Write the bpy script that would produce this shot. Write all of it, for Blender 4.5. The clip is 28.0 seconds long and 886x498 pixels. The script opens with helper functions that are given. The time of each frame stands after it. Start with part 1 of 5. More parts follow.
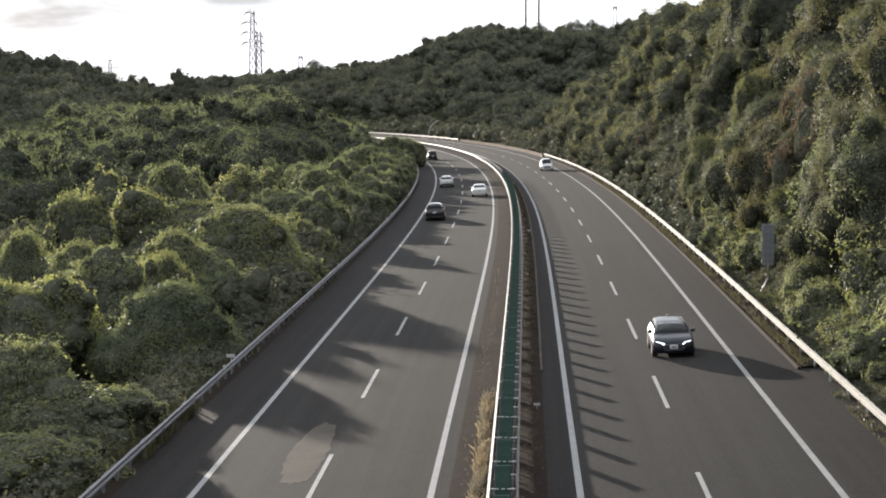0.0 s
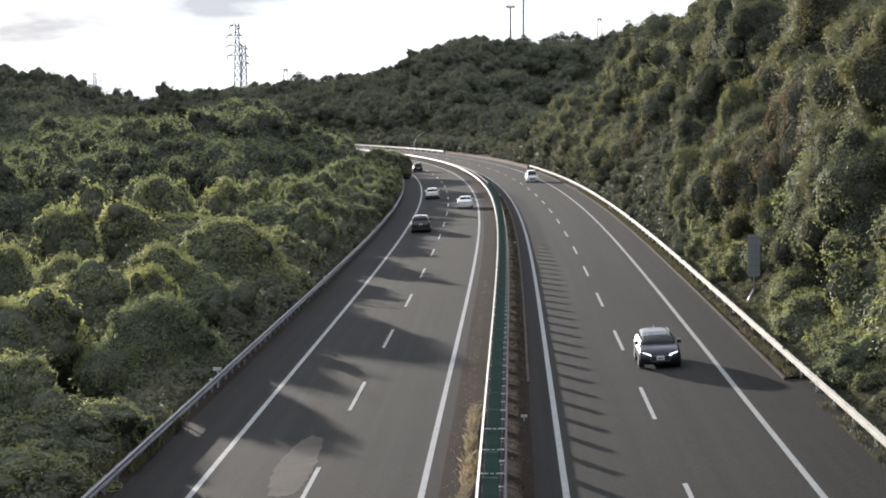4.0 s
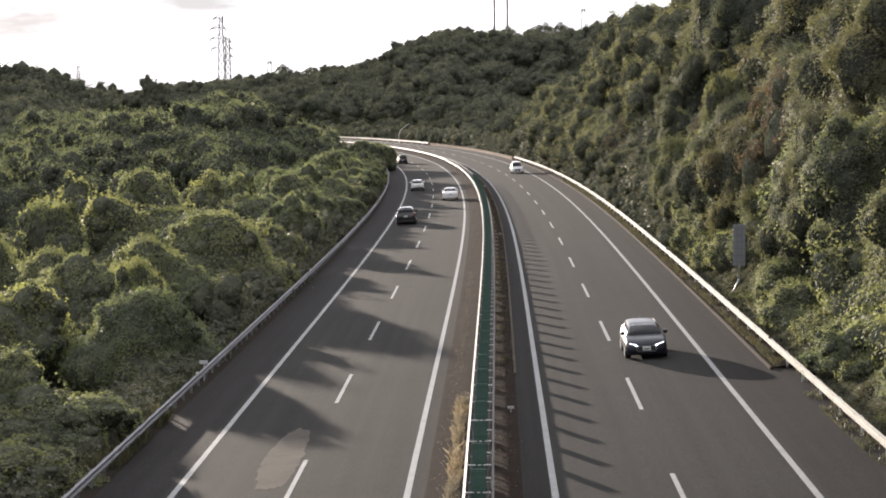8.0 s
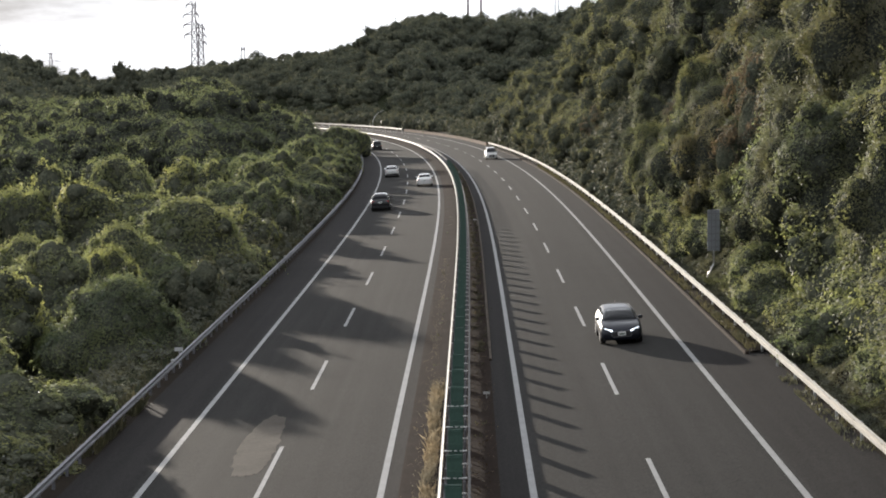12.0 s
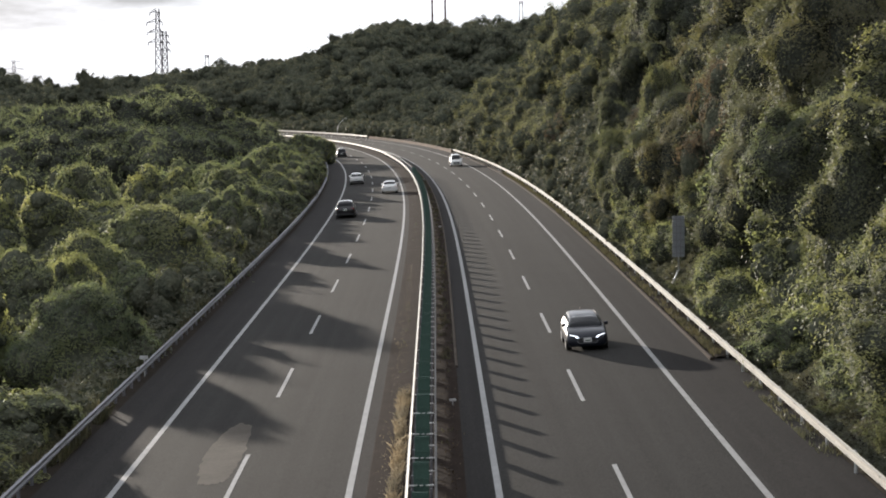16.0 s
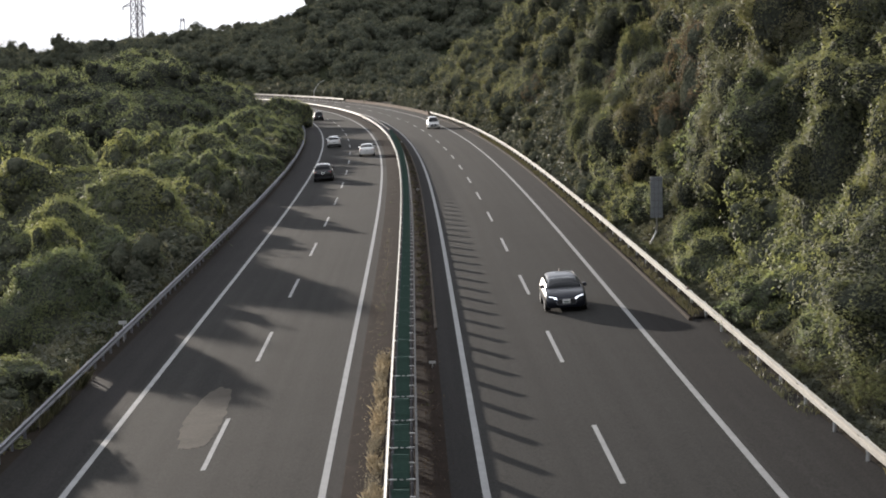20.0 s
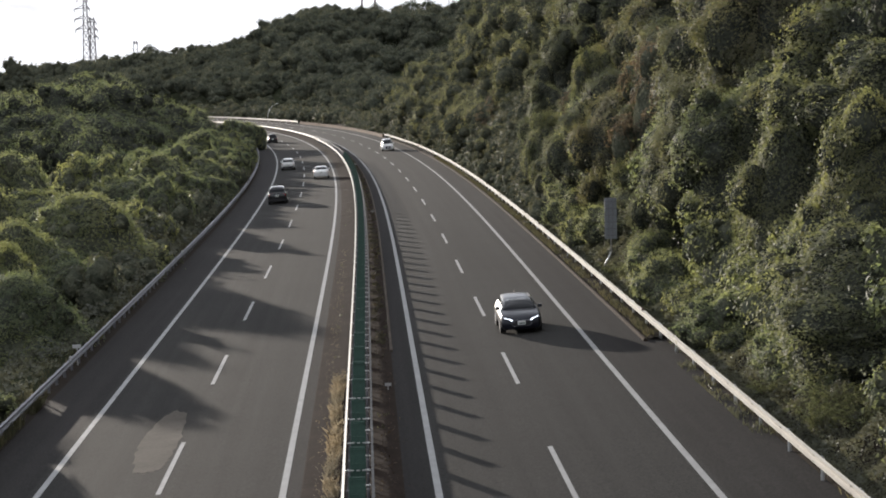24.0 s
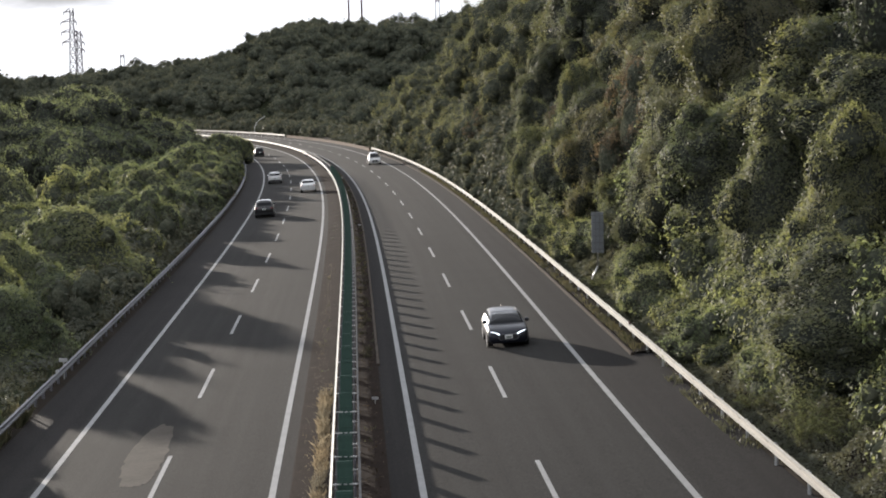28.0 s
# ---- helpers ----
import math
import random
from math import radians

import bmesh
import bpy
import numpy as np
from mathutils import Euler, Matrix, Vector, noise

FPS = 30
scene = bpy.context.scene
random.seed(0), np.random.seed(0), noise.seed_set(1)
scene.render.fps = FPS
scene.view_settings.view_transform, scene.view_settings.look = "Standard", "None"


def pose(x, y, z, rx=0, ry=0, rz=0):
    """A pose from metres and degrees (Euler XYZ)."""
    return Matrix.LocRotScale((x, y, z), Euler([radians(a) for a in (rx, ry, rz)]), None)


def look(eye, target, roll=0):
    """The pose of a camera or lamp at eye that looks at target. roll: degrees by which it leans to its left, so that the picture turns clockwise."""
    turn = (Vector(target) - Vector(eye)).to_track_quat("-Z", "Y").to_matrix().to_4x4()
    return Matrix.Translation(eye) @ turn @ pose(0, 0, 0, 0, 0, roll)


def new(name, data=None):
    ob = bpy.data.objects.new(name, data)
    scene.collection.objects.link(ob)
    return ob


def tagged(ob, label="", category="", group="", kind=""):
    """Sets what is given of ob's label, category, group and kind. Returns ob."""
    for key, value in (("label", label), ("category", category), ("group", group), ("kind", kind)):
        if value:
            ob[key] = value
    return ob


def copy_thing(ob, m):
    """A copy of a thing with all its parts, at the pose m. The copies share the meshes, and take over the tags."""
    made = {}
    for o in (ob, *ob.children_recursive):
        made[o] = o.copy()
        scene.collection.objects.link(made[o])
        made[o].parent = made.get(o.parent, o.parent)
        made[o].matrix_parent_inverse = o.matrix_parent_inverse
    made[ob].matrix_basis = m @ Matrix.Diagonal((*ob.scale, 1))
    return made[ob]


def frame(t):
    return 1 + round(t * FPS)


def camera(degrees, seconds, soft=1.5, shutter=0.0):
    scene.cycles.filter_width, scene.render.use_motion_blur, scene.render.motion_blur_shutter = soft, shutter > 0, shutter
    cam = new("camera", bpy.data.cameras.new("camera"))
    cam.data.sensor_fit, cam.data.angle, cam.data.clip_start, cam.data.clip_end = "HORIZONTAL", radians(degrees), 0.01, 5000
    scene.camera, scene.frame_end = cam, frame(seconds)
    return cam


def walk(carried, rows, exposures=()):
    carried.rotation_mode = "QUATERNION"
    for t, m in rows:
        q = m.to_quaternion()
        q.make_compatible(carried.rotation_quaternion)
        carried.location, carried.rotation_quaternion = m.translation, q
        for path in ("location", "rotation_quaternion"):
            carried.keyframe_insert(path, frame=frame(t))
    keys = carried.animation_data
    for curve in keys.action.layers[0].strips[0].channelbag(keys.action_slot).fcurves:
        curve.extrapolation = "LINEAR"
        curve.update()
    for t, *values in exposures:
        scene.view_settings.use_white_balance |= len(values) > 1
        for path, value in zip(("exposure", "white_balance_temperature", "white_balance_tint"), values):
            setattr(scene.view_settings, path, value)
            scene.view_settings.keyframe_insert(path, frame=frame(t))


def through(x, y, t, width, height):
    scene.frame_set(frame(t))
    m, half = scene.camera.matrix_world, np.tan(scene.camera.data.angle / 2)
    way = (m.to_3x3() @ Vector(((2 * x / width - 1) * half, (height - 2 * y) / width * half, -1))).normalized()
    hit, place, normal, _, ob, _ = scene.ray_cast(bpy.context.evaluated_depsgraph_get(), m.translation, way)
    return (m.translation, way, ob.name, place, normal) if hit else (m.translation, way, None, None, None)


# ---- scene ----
# Plan: the road runs ahead along +y and bends to the left; s is metres along it, d metres to its right.
def eye(x, y, z, yaw, pitch, lean):
    return pose(x, y, z, 90 + pitch, 0, yaw) @ pose(0, 0, 0, 0, 0, lean)


cam = camera(25.68, 28.0, soft=1.9)
walk(cam, [
    (0.0, eye(0.025, 0.146, 11.394, 1.862, -4.492, 0.104)),
    (0.5, eye(0.021, 0.144, 11.396, 1.964, -4.398, 0.069)),
    (1.0, eye(0.018, 0.143, 11.397, 2.013, -4.357, 0.050)),
    (1.5, eye(0.014, 0.142, 11.399, 2.013, -4.325, 0.035)),
    (2.0, eye(0.011, 0.141, 11.400, 2.017, -4.292, 0.010)),
    (2.5, eye(0.007, 0.140, 11.401, 1.892, -4.242, -0.008)),
    (3.0, eye(0.004, 0.140, 11.402, 1.723, -4.189, -0.020)),
    (3.5, eye(0.000, 0.139, 11.403, 1.550, -4.162, -0.042)),
    (5.5, eye(-0.014, 0.140, 11.406, 1.220, -4.098, -0.271)),
    (6.0, eye(-0.017, 0.141, 11.407, 1.157, -4.124, -0.332)),
    (6.5, eye(-0.021, 0.141, 11.407, 1.119, -4.160, -0.370)),
    (7.0, eye(-0.024, 0.142, 11.407, 1.073, -4.218, -0.393)),
    (7.5, eye(-0.028, 0.143, 11.408, 1.036, -4.278, -0.399)),
    (8.0, eye(-0.031, 0.144, 11.408, 1.002, -4.388, -0.407)),
    (8.5, eye(-0.035, 0.146, 11.408, 0.959, -4.489, -0.436)),
    (9.0, eye(-0.038, 0.147, 11.408, 0.907, -4.569, -0.467)),
    (9.5, eye(-0.042, 0.148, 11.408, 0.795, -4.669, -0.495)),
    (10.0, eye(-0.045, 0.150, 11.408, 0.685, -4.713, -0.520)),
    (10.5, eye(-0.049, 0.151, 11.408, 0.589, -4.775, -0.528)),
    (11.0, eye(-0.052, 0.152, 11.408, 0.500, -4.822, -0.524)),
    (11.5, eye(-0.056, 0.154, 11.408, 0.403, -4.840, -0.543)),
    (12.0, eye(-0.059, 0.155, 11.407, 0.248, -4.805, -0.563)),
    (12.5, eye(-0.063, 0.157, 11.407, 0.034, -4.716, -0.554)),
    (14.5, eye(-0.076, 0.162, 11.406, -0.533, -4.577, -0.536)),
    (15.0, eye(-0.079, 0.163, 11.406, -0.648, -4.557, -0.568)),
    (15.5, eye(-0.083, 0.165, 11.405, -0.731, -4.563, -0.608)),
    (16.0, eye(-0.086, 0.166, 11.405, -0.790, -4.609, -0.662)),
    (16.5, eye(-0.089, 0.167, 11.405, -0.839, -4.790, -0.728)),
    (17.0, eye(-0.093, 0.167, 11.404, -0.907, -4.974, -0.800)),
    (17.5, eye(-0.096, 0.168, 11.404, -0.978, -5.122, -0.864)),
    (18.0, eye(-0.099, 0.169, 11.404, -1.055, -5.291, -0.897)),
    (18.5, eye(-0.102, 0.169, 11.404, -1.136, -5.452, -0.913)),
    (19.0, eye(-0.105, 0.169, 11.404, -1.223, -5.585, -0.957)),
    (19.5, eye(-0.109, 0.170, 11.403, -1.313, -5.663, -1.014)),
    (20.0, eye(-0.112, 0.169, 11.403, -1.428, -5.722, -1.047)),
    (20.5, eye(-0.115, 0.169, 11.403, -1.558, -5.650, -1.050)),
    (21.0, eye(-0.118, 0.169, 11.403, -1.716, -5.488, -1.034)),
    (21.5, eye(-0.121, 0.168, 11.404, -1.879, -5.365, -1.017)),
    (23.5, eye(-0.133, 0.163, 11.405, -2.615, -5.160, -1.158)),
    (24.0, eye(-0.135, 0.161, 11.405, -2.786, -5.101, -1.169)),
    (24.5, eye(-0.138, 0.158, 11.406, -2.918, -5.043, -1.144)),
    (25.0, eye(-0.141, 0.156, 11.407, -2.951, -4.969, -1.146)),
    (25.5, eye(-0.144, 0.153, 11.407, -2.919, -4.899, -1.178)),
    (26.0, eye(-0.147, 0.150, 11.408, -2.929, -4.853, -1.191)),
    (26.5, eye(-0.149, 0.146, 11.409, -2.978, -4.810, -1.180)),
    (27.0, eye(-0.152, 0.142, 11.410, -3.046, -4.771, -1.160)),
    (27.5, eye(-0.154, 0.138, 11.412, -3.114, -4.740, -1.126)),
    (28.0, eye(-0.157, 0.133, 11.413, -3.189, -4.706, -1.083)),
], exposures=[(0.0, 0.9, 6150, 14), (1.0, 0.88, 6100, 14), (3.5, 0.87, 5900, 14), (5.5, 1.1, 6150, 15), (8.0, 1.05, 6350, 18), (9.5, 0.78, 6200, 14), (12.5, 0.68, 6180, 14), (20.0, 0.58, 6120, 15), (26.0, 0.60, 6100, 15), (28.0, 0.66, 6100, 15)])

# ---- world, sun ----
SUN_ELEV, SUN_LEFT = 6.6, 22.0          # degrees up, degrees left of the road's near direction
sun_dir = Vector((-math.sin(radians(SUN_LEFT)) * math.cos(radians(SUN_ELEV)),
                  math.cos(radians(SUN_LEFT)) * math.cos(radians(SUN_ELEV)), math.sin(radians(SUN_ELEV))))


def make_world():
    w = bpy.data.worlds.new("sky")
    scene.world = w
    w.use_nodes = True
    nt = w.node_tree
    nt.nodes.clear()
    out = nt.nodes.new("ShaderNodeOutputWorld")
    bg = nt.nodes.new("ShaderNodeBackground")
    sky = nt.nodes.new("ShaderNodeTexSky")
    sky.sky_type = "NISHITA"
    sky.sun_disc = False
    sky.sun_elevation = radians(SUN_ELEV)
    sky.sun_rotation = radians(-SUN_LEFT)
    sky.air_density, sky.dust_density = 1.0, 2.0
    tc = nt.nodes.new("ShaderNodeTexCoord")
    mp = nt.nodes.new("ShaderNodeMapping")
    mp.inputs["Scale"].default_value = (5.0, 5.0, 22.0)
    mp.inputs["Location"].default_value = (1.55, 2.3, 0.9)
    nz = nt.nodes.new("ShaderNodeTexNoise")
    nz.inputs["Scale"].default_value, nz.inputs["Detail"].default_value = 1.0, 9.0
    nz.inputs["Roughness"].default_value = 0.55
    shade = nt.nodes.new("ShaderNodeValToRGB")
    shade.color_ramp.elements[0].position, shade.color_ramp.elements[0].color = 0.36, (3.6, 3.8, 3.8, 1)
    shade.color_ramp.elements[1].position, shade.color_ramp.elements[1].color = 0.62, (13.2, 13.5, 13.4, 1)
    mix = nt.nodes.new("ShaderNodeMix")
    mix.data_type = "RGBA"
    mix.inputs["Factor"].default_value = 0.985
    nt.links.new(tc.outputs["Generated"], mp.inputs["Vector"])
    nt.links.new(mp.outputs["Vector"], nz.inputs["Vector"])
    nt.links.new(nz.outputs["Fac"], shade.inputs["Fac"])
    # cloud is brighter towards the sun and duller away from it
    dot = nt.nodes.new("ShaderNodeVectorMath")
    dot.operation = "DOT_PRODUCT"
    dot.inputs[1].default_value = sun_dir
    near_sun = nt.nodes.new("ShaderNodeMapRange")
    near_sun.inputs["From Min"].default_value, near_sun.inputs["From Max"].default_value = -0.6, 0.95
    near_sun.inputs["To Min"].default_value, near_sun.inputs["To Max"].default_value = 0.55, 1.0
    tone = nt.nodes.new("ShaderNodeMix")
    tone.data_type, tone.blend_type = "RGBA", "MULTIPLY"
    tone.inputs["Factor"].default_value = 1.0
    nt.links.new(tc.outputs["Generated"], dot.inputs[0])
    nt.links.new(dot.outputs["Value"], near_sun.inputs["Value"])
    nt.links.new(shade.outputs["Color"], tone.inputs["A"])
    nt.links.new(near_sun.outputs["Result"], tone.inputs["B"])
    nt.links.new(sky.outputs["Color"], mix.inputs["A"])
    nt.links.new(tone.outputs["Result"], mix.inputs["B"])
    nt.links.new(mix.outputs["Result"], bg.inputs["Color"])
    bg.inputs["Strength"].default_value = 0.096
    nt.links.new(bg.outputs["Background"], out.inputs["Surface"])


make_world()
sun = new("sun", bpy.data.lights.new("sun", "SUN"))
sun.data.energy, sun.data.angle, sun.data.color = 4.1, radians(0.6), (1.0, 0.89, 0.71)
sun.matrix_basis = look(sun_dir * 300, (0, 0, 0))


# ---- materials ----
def nodes_of(name):
    m = bpy.data.materials.new(name)
    m.use_nodes = True
    nt = m.node_tree
    bsdf = nt.nodes["Principled BSDF"]
    return m, nt, bsdf


def add_noise(nt, scale, detail=4.0, rough=0.55, coords="Object"):
    tc = nt.nodes.new("ShaderNodeTexCoord")
    n = nt.nodes.new("ShaderNodeTexNoise")
    n.inputs["Scale"].default_value, n.inputs["Detail"].default_value, n.inputs["Roughness"].default_value = scale, detail, rough
    nt.links.new(tc.outputs[coords], n.inputs["Vector"])
    return n.outputs["Fac"]


def add_ramp(nt, fac, stops):
    r = nt.nodes.new("ShaderNodeValToRGB")
    while len(r.color_ramp.elements) < len(stops):
        r.color_ramp.elements.new(0.5)
    for e, (p, c) in zip(r.color_ramp.elements, stops):
        e.position, e.color = p, (*c, 1)
    nt.links.new(fac, r.inputs["Fac"])
    return r.outputs["Color"]


def add_mix(nt, fac, a, b, mode="MIX"):
    n = nt.nodes.new("ShaderNodeMix")
    n.data_type, n.blend_type = "RGBA", mode
    for sock, val in ((n.inputs["Factor"], fac), (n.inputs["A"], a), (n.inputs["B"], b)):
        if isinstance(val, (int, float)):
            sock.default_value = val
        elif isinstance(val, tuple):
            sock.default_value = (*val, 1)
        else:
            nt.links.new(val, sock)
    return n.outputs["Result"]


def add_bump(nt, bsdf, height, strength, dist):
    b = nt.nodes.new("ShaderNodeBump")
    b.inputs["Strength"].default_value, b.inputs["Distance"].default_value = strength, dist
    nt.links.new(height, b.inputs["Height"])
    nt.links.new(b.outputs["Normal"], bsdf.inputs["Normal"])


def surface(name, dark, light, big=0.3, fine=12.0, rough=0.8, metal=0.0, bump=0.2, dist=0.01, spec=0.5):
    """Two scales of variation between two colours, with a fine relief."""
    m, nt, bsdf = nodes_of(name)
    a = add_ramp(nt, add_noise(nt, big, 5.0), [(0.3, dark), (0.7, light)])
    mid = tuple((p + q) / 2 for p, q in zip(dark, light))
    f = add_noise(nt, fine, 6.0)
    b = add_ramp(nt, f, [(0.3, tuple(c * 0.7 for c in mid)), (0.7, tuple(min(1, c * 1.3) for c in mid))])
    nt.links.new(add_mix(nt, 0.5, a, b), bsdf.inputs["Base Color"])
    bsdf.inputs["Roughness"].default_value, bsdf.inputs["Metallic"].default_value = rough, metal
    bsdf.inputs["Specular IOR Level"].default_value = spec
    if bump:
        add_bump(nt, bsdf, f, bump, dist)
    return m


def plain(name, col, rough=0.5, metal=0.0, coat=0.0):
    m, nt, bsdf = nodes_of(name)
    f = add_noise(nt, 7.0, 4.0)
    nt.links.new(add_ramp(nt, f, [(0.3, tuple(c * 0.88 for c in col)), (0.7, tuple(min(1, c * 1.08) for c in col))]), bsdf.inputs["Base Color"])
    bsdf.inputs["Roughness"].default_value, bsdf.inputs["Metallic"].default_value = rough, metal
    bsdf.inputs["Coat Weight"].default_value = coat
    bsdf.inputs["Coat Roughness"].default_value = 0.06
    return m


def asphalt(name, tone, warm):
    """Worn asphalt: aggregate grain, wheel-worn streaks along the road, seams and darker stains."""
    m, nt, bsdf = nodes_of(name)
    grain = add_noise(nt, 14.0, 4.0, 0.8)
    blotch = add_noise(nt, 0.22, 6.0, 0.6)
    tc = nt.nodes.new("ShaderNodeTexCoord")
    mp = nt.nodes.new("ShaderNodeMapping")
    mp.inputs["Scale"].default_value = (1.1, 0.012, 1.0)
    st = nt.nodes.new("ShaderNodeTexNoise")
    st.inputs["Scale"].default_value, st.inputs["Detail"].default_value = 1.6, 5.0
    nt.links.new(tc.outputs["UV"], mp.inputs["Vector"])
    nt.links.new(mp.outputs["Vector"], st.inputs["Vector"])
    base = tuple(tone * w for w in warm)
    a = add_ramp(nt, blotch, [(0.3, tuple(c * 0.86 for c in base)), (0.7, tuple(c * 1.14 for c in base))])
    b = add_ramp(nt, st.outputs["Fac"], [(0.32, tuple(c * 0.74 for c in base)), (0.68, tuple(c * 1.2 for c in base))])
    c = add_mix(nt, 0.55, a, b)
    g = add_ramp(nt, grain, [(0.36, (0.45, 0.45, 0.45)), (0.64, (1.55, 1.55, 1.55))])
    nt.links.new(add_mix(nt, 0.75, c, g, "MULTIPLY"), bsdf.inputs["Base Color"])
    bsdf.inputs["Roughness"].default_value = 0.88
    bsdf.inputs["Specular IOR Level"].default_value = 0.05
    add_bump(nt, bsdf, grain, 0.5, 0.012)
    return m


def add_leaf_bump(nt, bsdf):
    """The lumps that clustered leaves make, in metres."""
    bump = nt.nodes.new("ShaderNodeBump")
    bump.inputs["Strength"].default_value = 0.8
    bump.inputs["Distance"].default_value = 0.25
    nt.links.new(add_noise(nt, 1.6, 4.0), bump.inputs["Height"])
    nt.links.new(bump.outputs["Normal"], bsdf.inputs["Normal"])


def foliage(name, dark, mid, light, autumn=None, gloss=0.42, through=(1.4, 1.36, 1.05), even=False, pass_on=0.5):
    """Leaves: colour by tree and by leaf, some light shining through."""
    m, nt, bsdf = nodes_of(name)
    geo = nt.nodes.new("ShaderNodeNewGeometry")
    info = nt.nodes.new("ShaderNodeObjectInfo")
    leaf = add_ramp(nt, geo.outputs["Random Per Island"], [(0.0, dark), (0.55, mid), (1.0, light)])
    tints = [(0.0, (0.8, 0.86, 0.82)), (0.5, (1.0, 1.0, 1.0)), (0.9, (1.14, 1.1, 0.92))]
    if autumn:
        tints.append((1.0, autumn))
    if even:
        tints = [(0.0, (0.95, 0.95, 0.95)), (1.0, (1.05, 1.05, 1.05))]
    tree = add_ramp(nt, info.outputs["Random"], tints)
    col = add_mix(nt, 1.0, leaf, tree, "MULTIPLY")
    patch = add_ramp(nt, add_noise(nt, 0.35, 3.0), [(0.35, (0.75, 0.8, 0.8)), (0.65, (1.2, 1.15, 1.0))])
    col = add_mix(nt, 1.0, col, patch, "MULTIPLY")
    nt.links.new(col, bsdf.inputs["Base Color"])
    bsdf.inputs["Roughness"].default_value = gloss
    bsdf.inputs["Specular IOR Level"].default_value = 0.4
    add_leaf_bump(nt, bsdf)
    tr = nt.nodes.new("ShaderNodeBsdfTranslucent")
    nt.links.new(add_mix(nt, 1.0, col, through, "MULTIPLY"), tr.inputs["Color"])
    ms = nt.nodes.new("ShaderNodeMixShader")
    ms.inputs["Fac"].default_value = pass_on
    out = nt.nodes["Material Output"]
    nt.links.new(bsdf.outputs["BSDF"], ms.inputs[1])
    nt.links.new(tr.outputs["BSDF"], ms.inputs[2])
    nt.links.new(ms.outputs["Shader"], out.inputs["Surface"])
    return m


def leafy_mass(name, dark, mid, light, per_metre):
    """The packed leaves inside a crown: small facets turned every way, in clumps."""
    m, nt, bsdf = nodes_of(name)
    tc = nt.nodes.new("ShaderNodeTexCoord")
    cells = nt.nodes.new("ShaderNodeTexVoronoi")
    cells.inputs["Scale"].default_value = per_metre
    nt.links.new(tc.outputs["Object"], cells.inputs["Vector"])
    split = nt.nodes.new("ShaderNodeSeparateColor")
    nt.links.new(cells.outputs["Color"], split.inputs["Color"])
    leaf = add_ramp(nt, split.outputs["Red"], [(0.0, dark), (0.55, mid), (1.0, light)])
    clump = add_ramp(nt, add_noise(nt, per_metre * 0.14, 5.0, 0.65), [(0.32, (0.62, 0.66, 0.66)), (0.68, (1.3, 1.26, 1.12))])
    nt.links.new(add_mix(nt, 1.0, leaf, clump, "MULTIPLY"), bsdf.inputs["Base Color"])
    bsdf.inputs["Roughness"].default_value = 1.0
    bsdf.inputs["Specular IOR Level"].default_value = 0.0
    geo = nt.nodes.new("ShaderNodeNewGeometry")
    tilt = nt.nodes.new("ShaderNodeVectorMath")
    tilt.operation = "MULTIPLY_ADD"
    tilt.inputs[1].default_value = (1.0, 1.0, 1.0)
    tilt.inputs[2].default_value = (-0.5, -0.5, -0.5)
    nt.links.new(cells.outputs["Color"], tilt.inputs[0])
    lean = nt.nodes.new("ShaderNodeVectorMath")
    lean.operation = "ADD"
    nt.links.new(geo.outputs["Normal"], lean.inputs[0])
    nt.links.new(tilt.outputs["Vector"], lean.inputs[1])
    unit = nt.nodes.new("ShaderNodeVectorMath")
    unit.operation = "NORMALIZE"
    nt.links.new(lean.outputs["Vector"], unit.inputs[0])
    bump = nt.nodes.new("ShaderNodeBump")
    bump.inputs["Strength"].default_value, bump.inputs["Distance"].default_value = 0.9, 1.6 / per_metre
    nt.links.new(add_noise(nt, per_metre * 0.25, 4.0), bump.inputs["Height"])
    nt.links.new(unit.outputs["Vector"], bump.inputs["Normal"])
    nt.links.new(bump.outputs["Normal"], bsdf.inputs["Normal"])
    return m


def glow(name, col, strength):
    m, nt, bsdf = nodes_of(name)
    bsdf.inputs["Base Color"].default_value = (*col, 1)
    bsdf.inputs["Emission Color"].default_value = (*col, 1)
    bsdf.inputs["Emission Strength"].default_value = strength
    return m


M_ASPHALT_L = asphalt("asphalt_worn", 0.030, (1.0, 0.965, 0.905))
M_ASPHALT_R = asphalt("asphalt_dark", 0.030, (1.0, 0.97, 0.92))
M_SHOULDER = asphalt("asphalt_shoulder", 0.024, (1.0, 0.93, 0.9))
M_PATCH = surface("asphalt_patch", (0.062, 0.055, 0.047), (0.112, 0.099, 0.085), 0.9, 8.0, 0.9, bump=0.3, spec=0.05)
M_PAINT = surface("road_paint", (0.175, 0.175, 0.175), (0.30, 0.30, 0.295), 1.4, 16.0, 0.75, bump=0.25)
M_DIRT = surface("verge_soil", (0.016, 0.0135, 0.011), (0.036, 0.029, 0.023), 0.6, 6.0, 0.95, bump=0.35, dist=0.03, spec=0.02)
M_GROUND = surface("forest_floor", (0.016, 0.02, 0.011), (0.036, 0.04, 0.022), 0.06, 0.9, 0.95, bump=0.8, dist=0.2, spec=0.02)
M_KERB = surface("kerb_stained", (0.026, 0.019, 0.015), (0.058, 0.045, 0.035), 0.9, 9.0, 0.9, bump=0.4, spec=0.05)
M_KERB_PALE = surface("kerb_worn", (0.05, 0.04, 0.033), (0.13, 0.11, 0.092), 0.9, 9.0, 0.9, bump=0.4, spec=0.05)
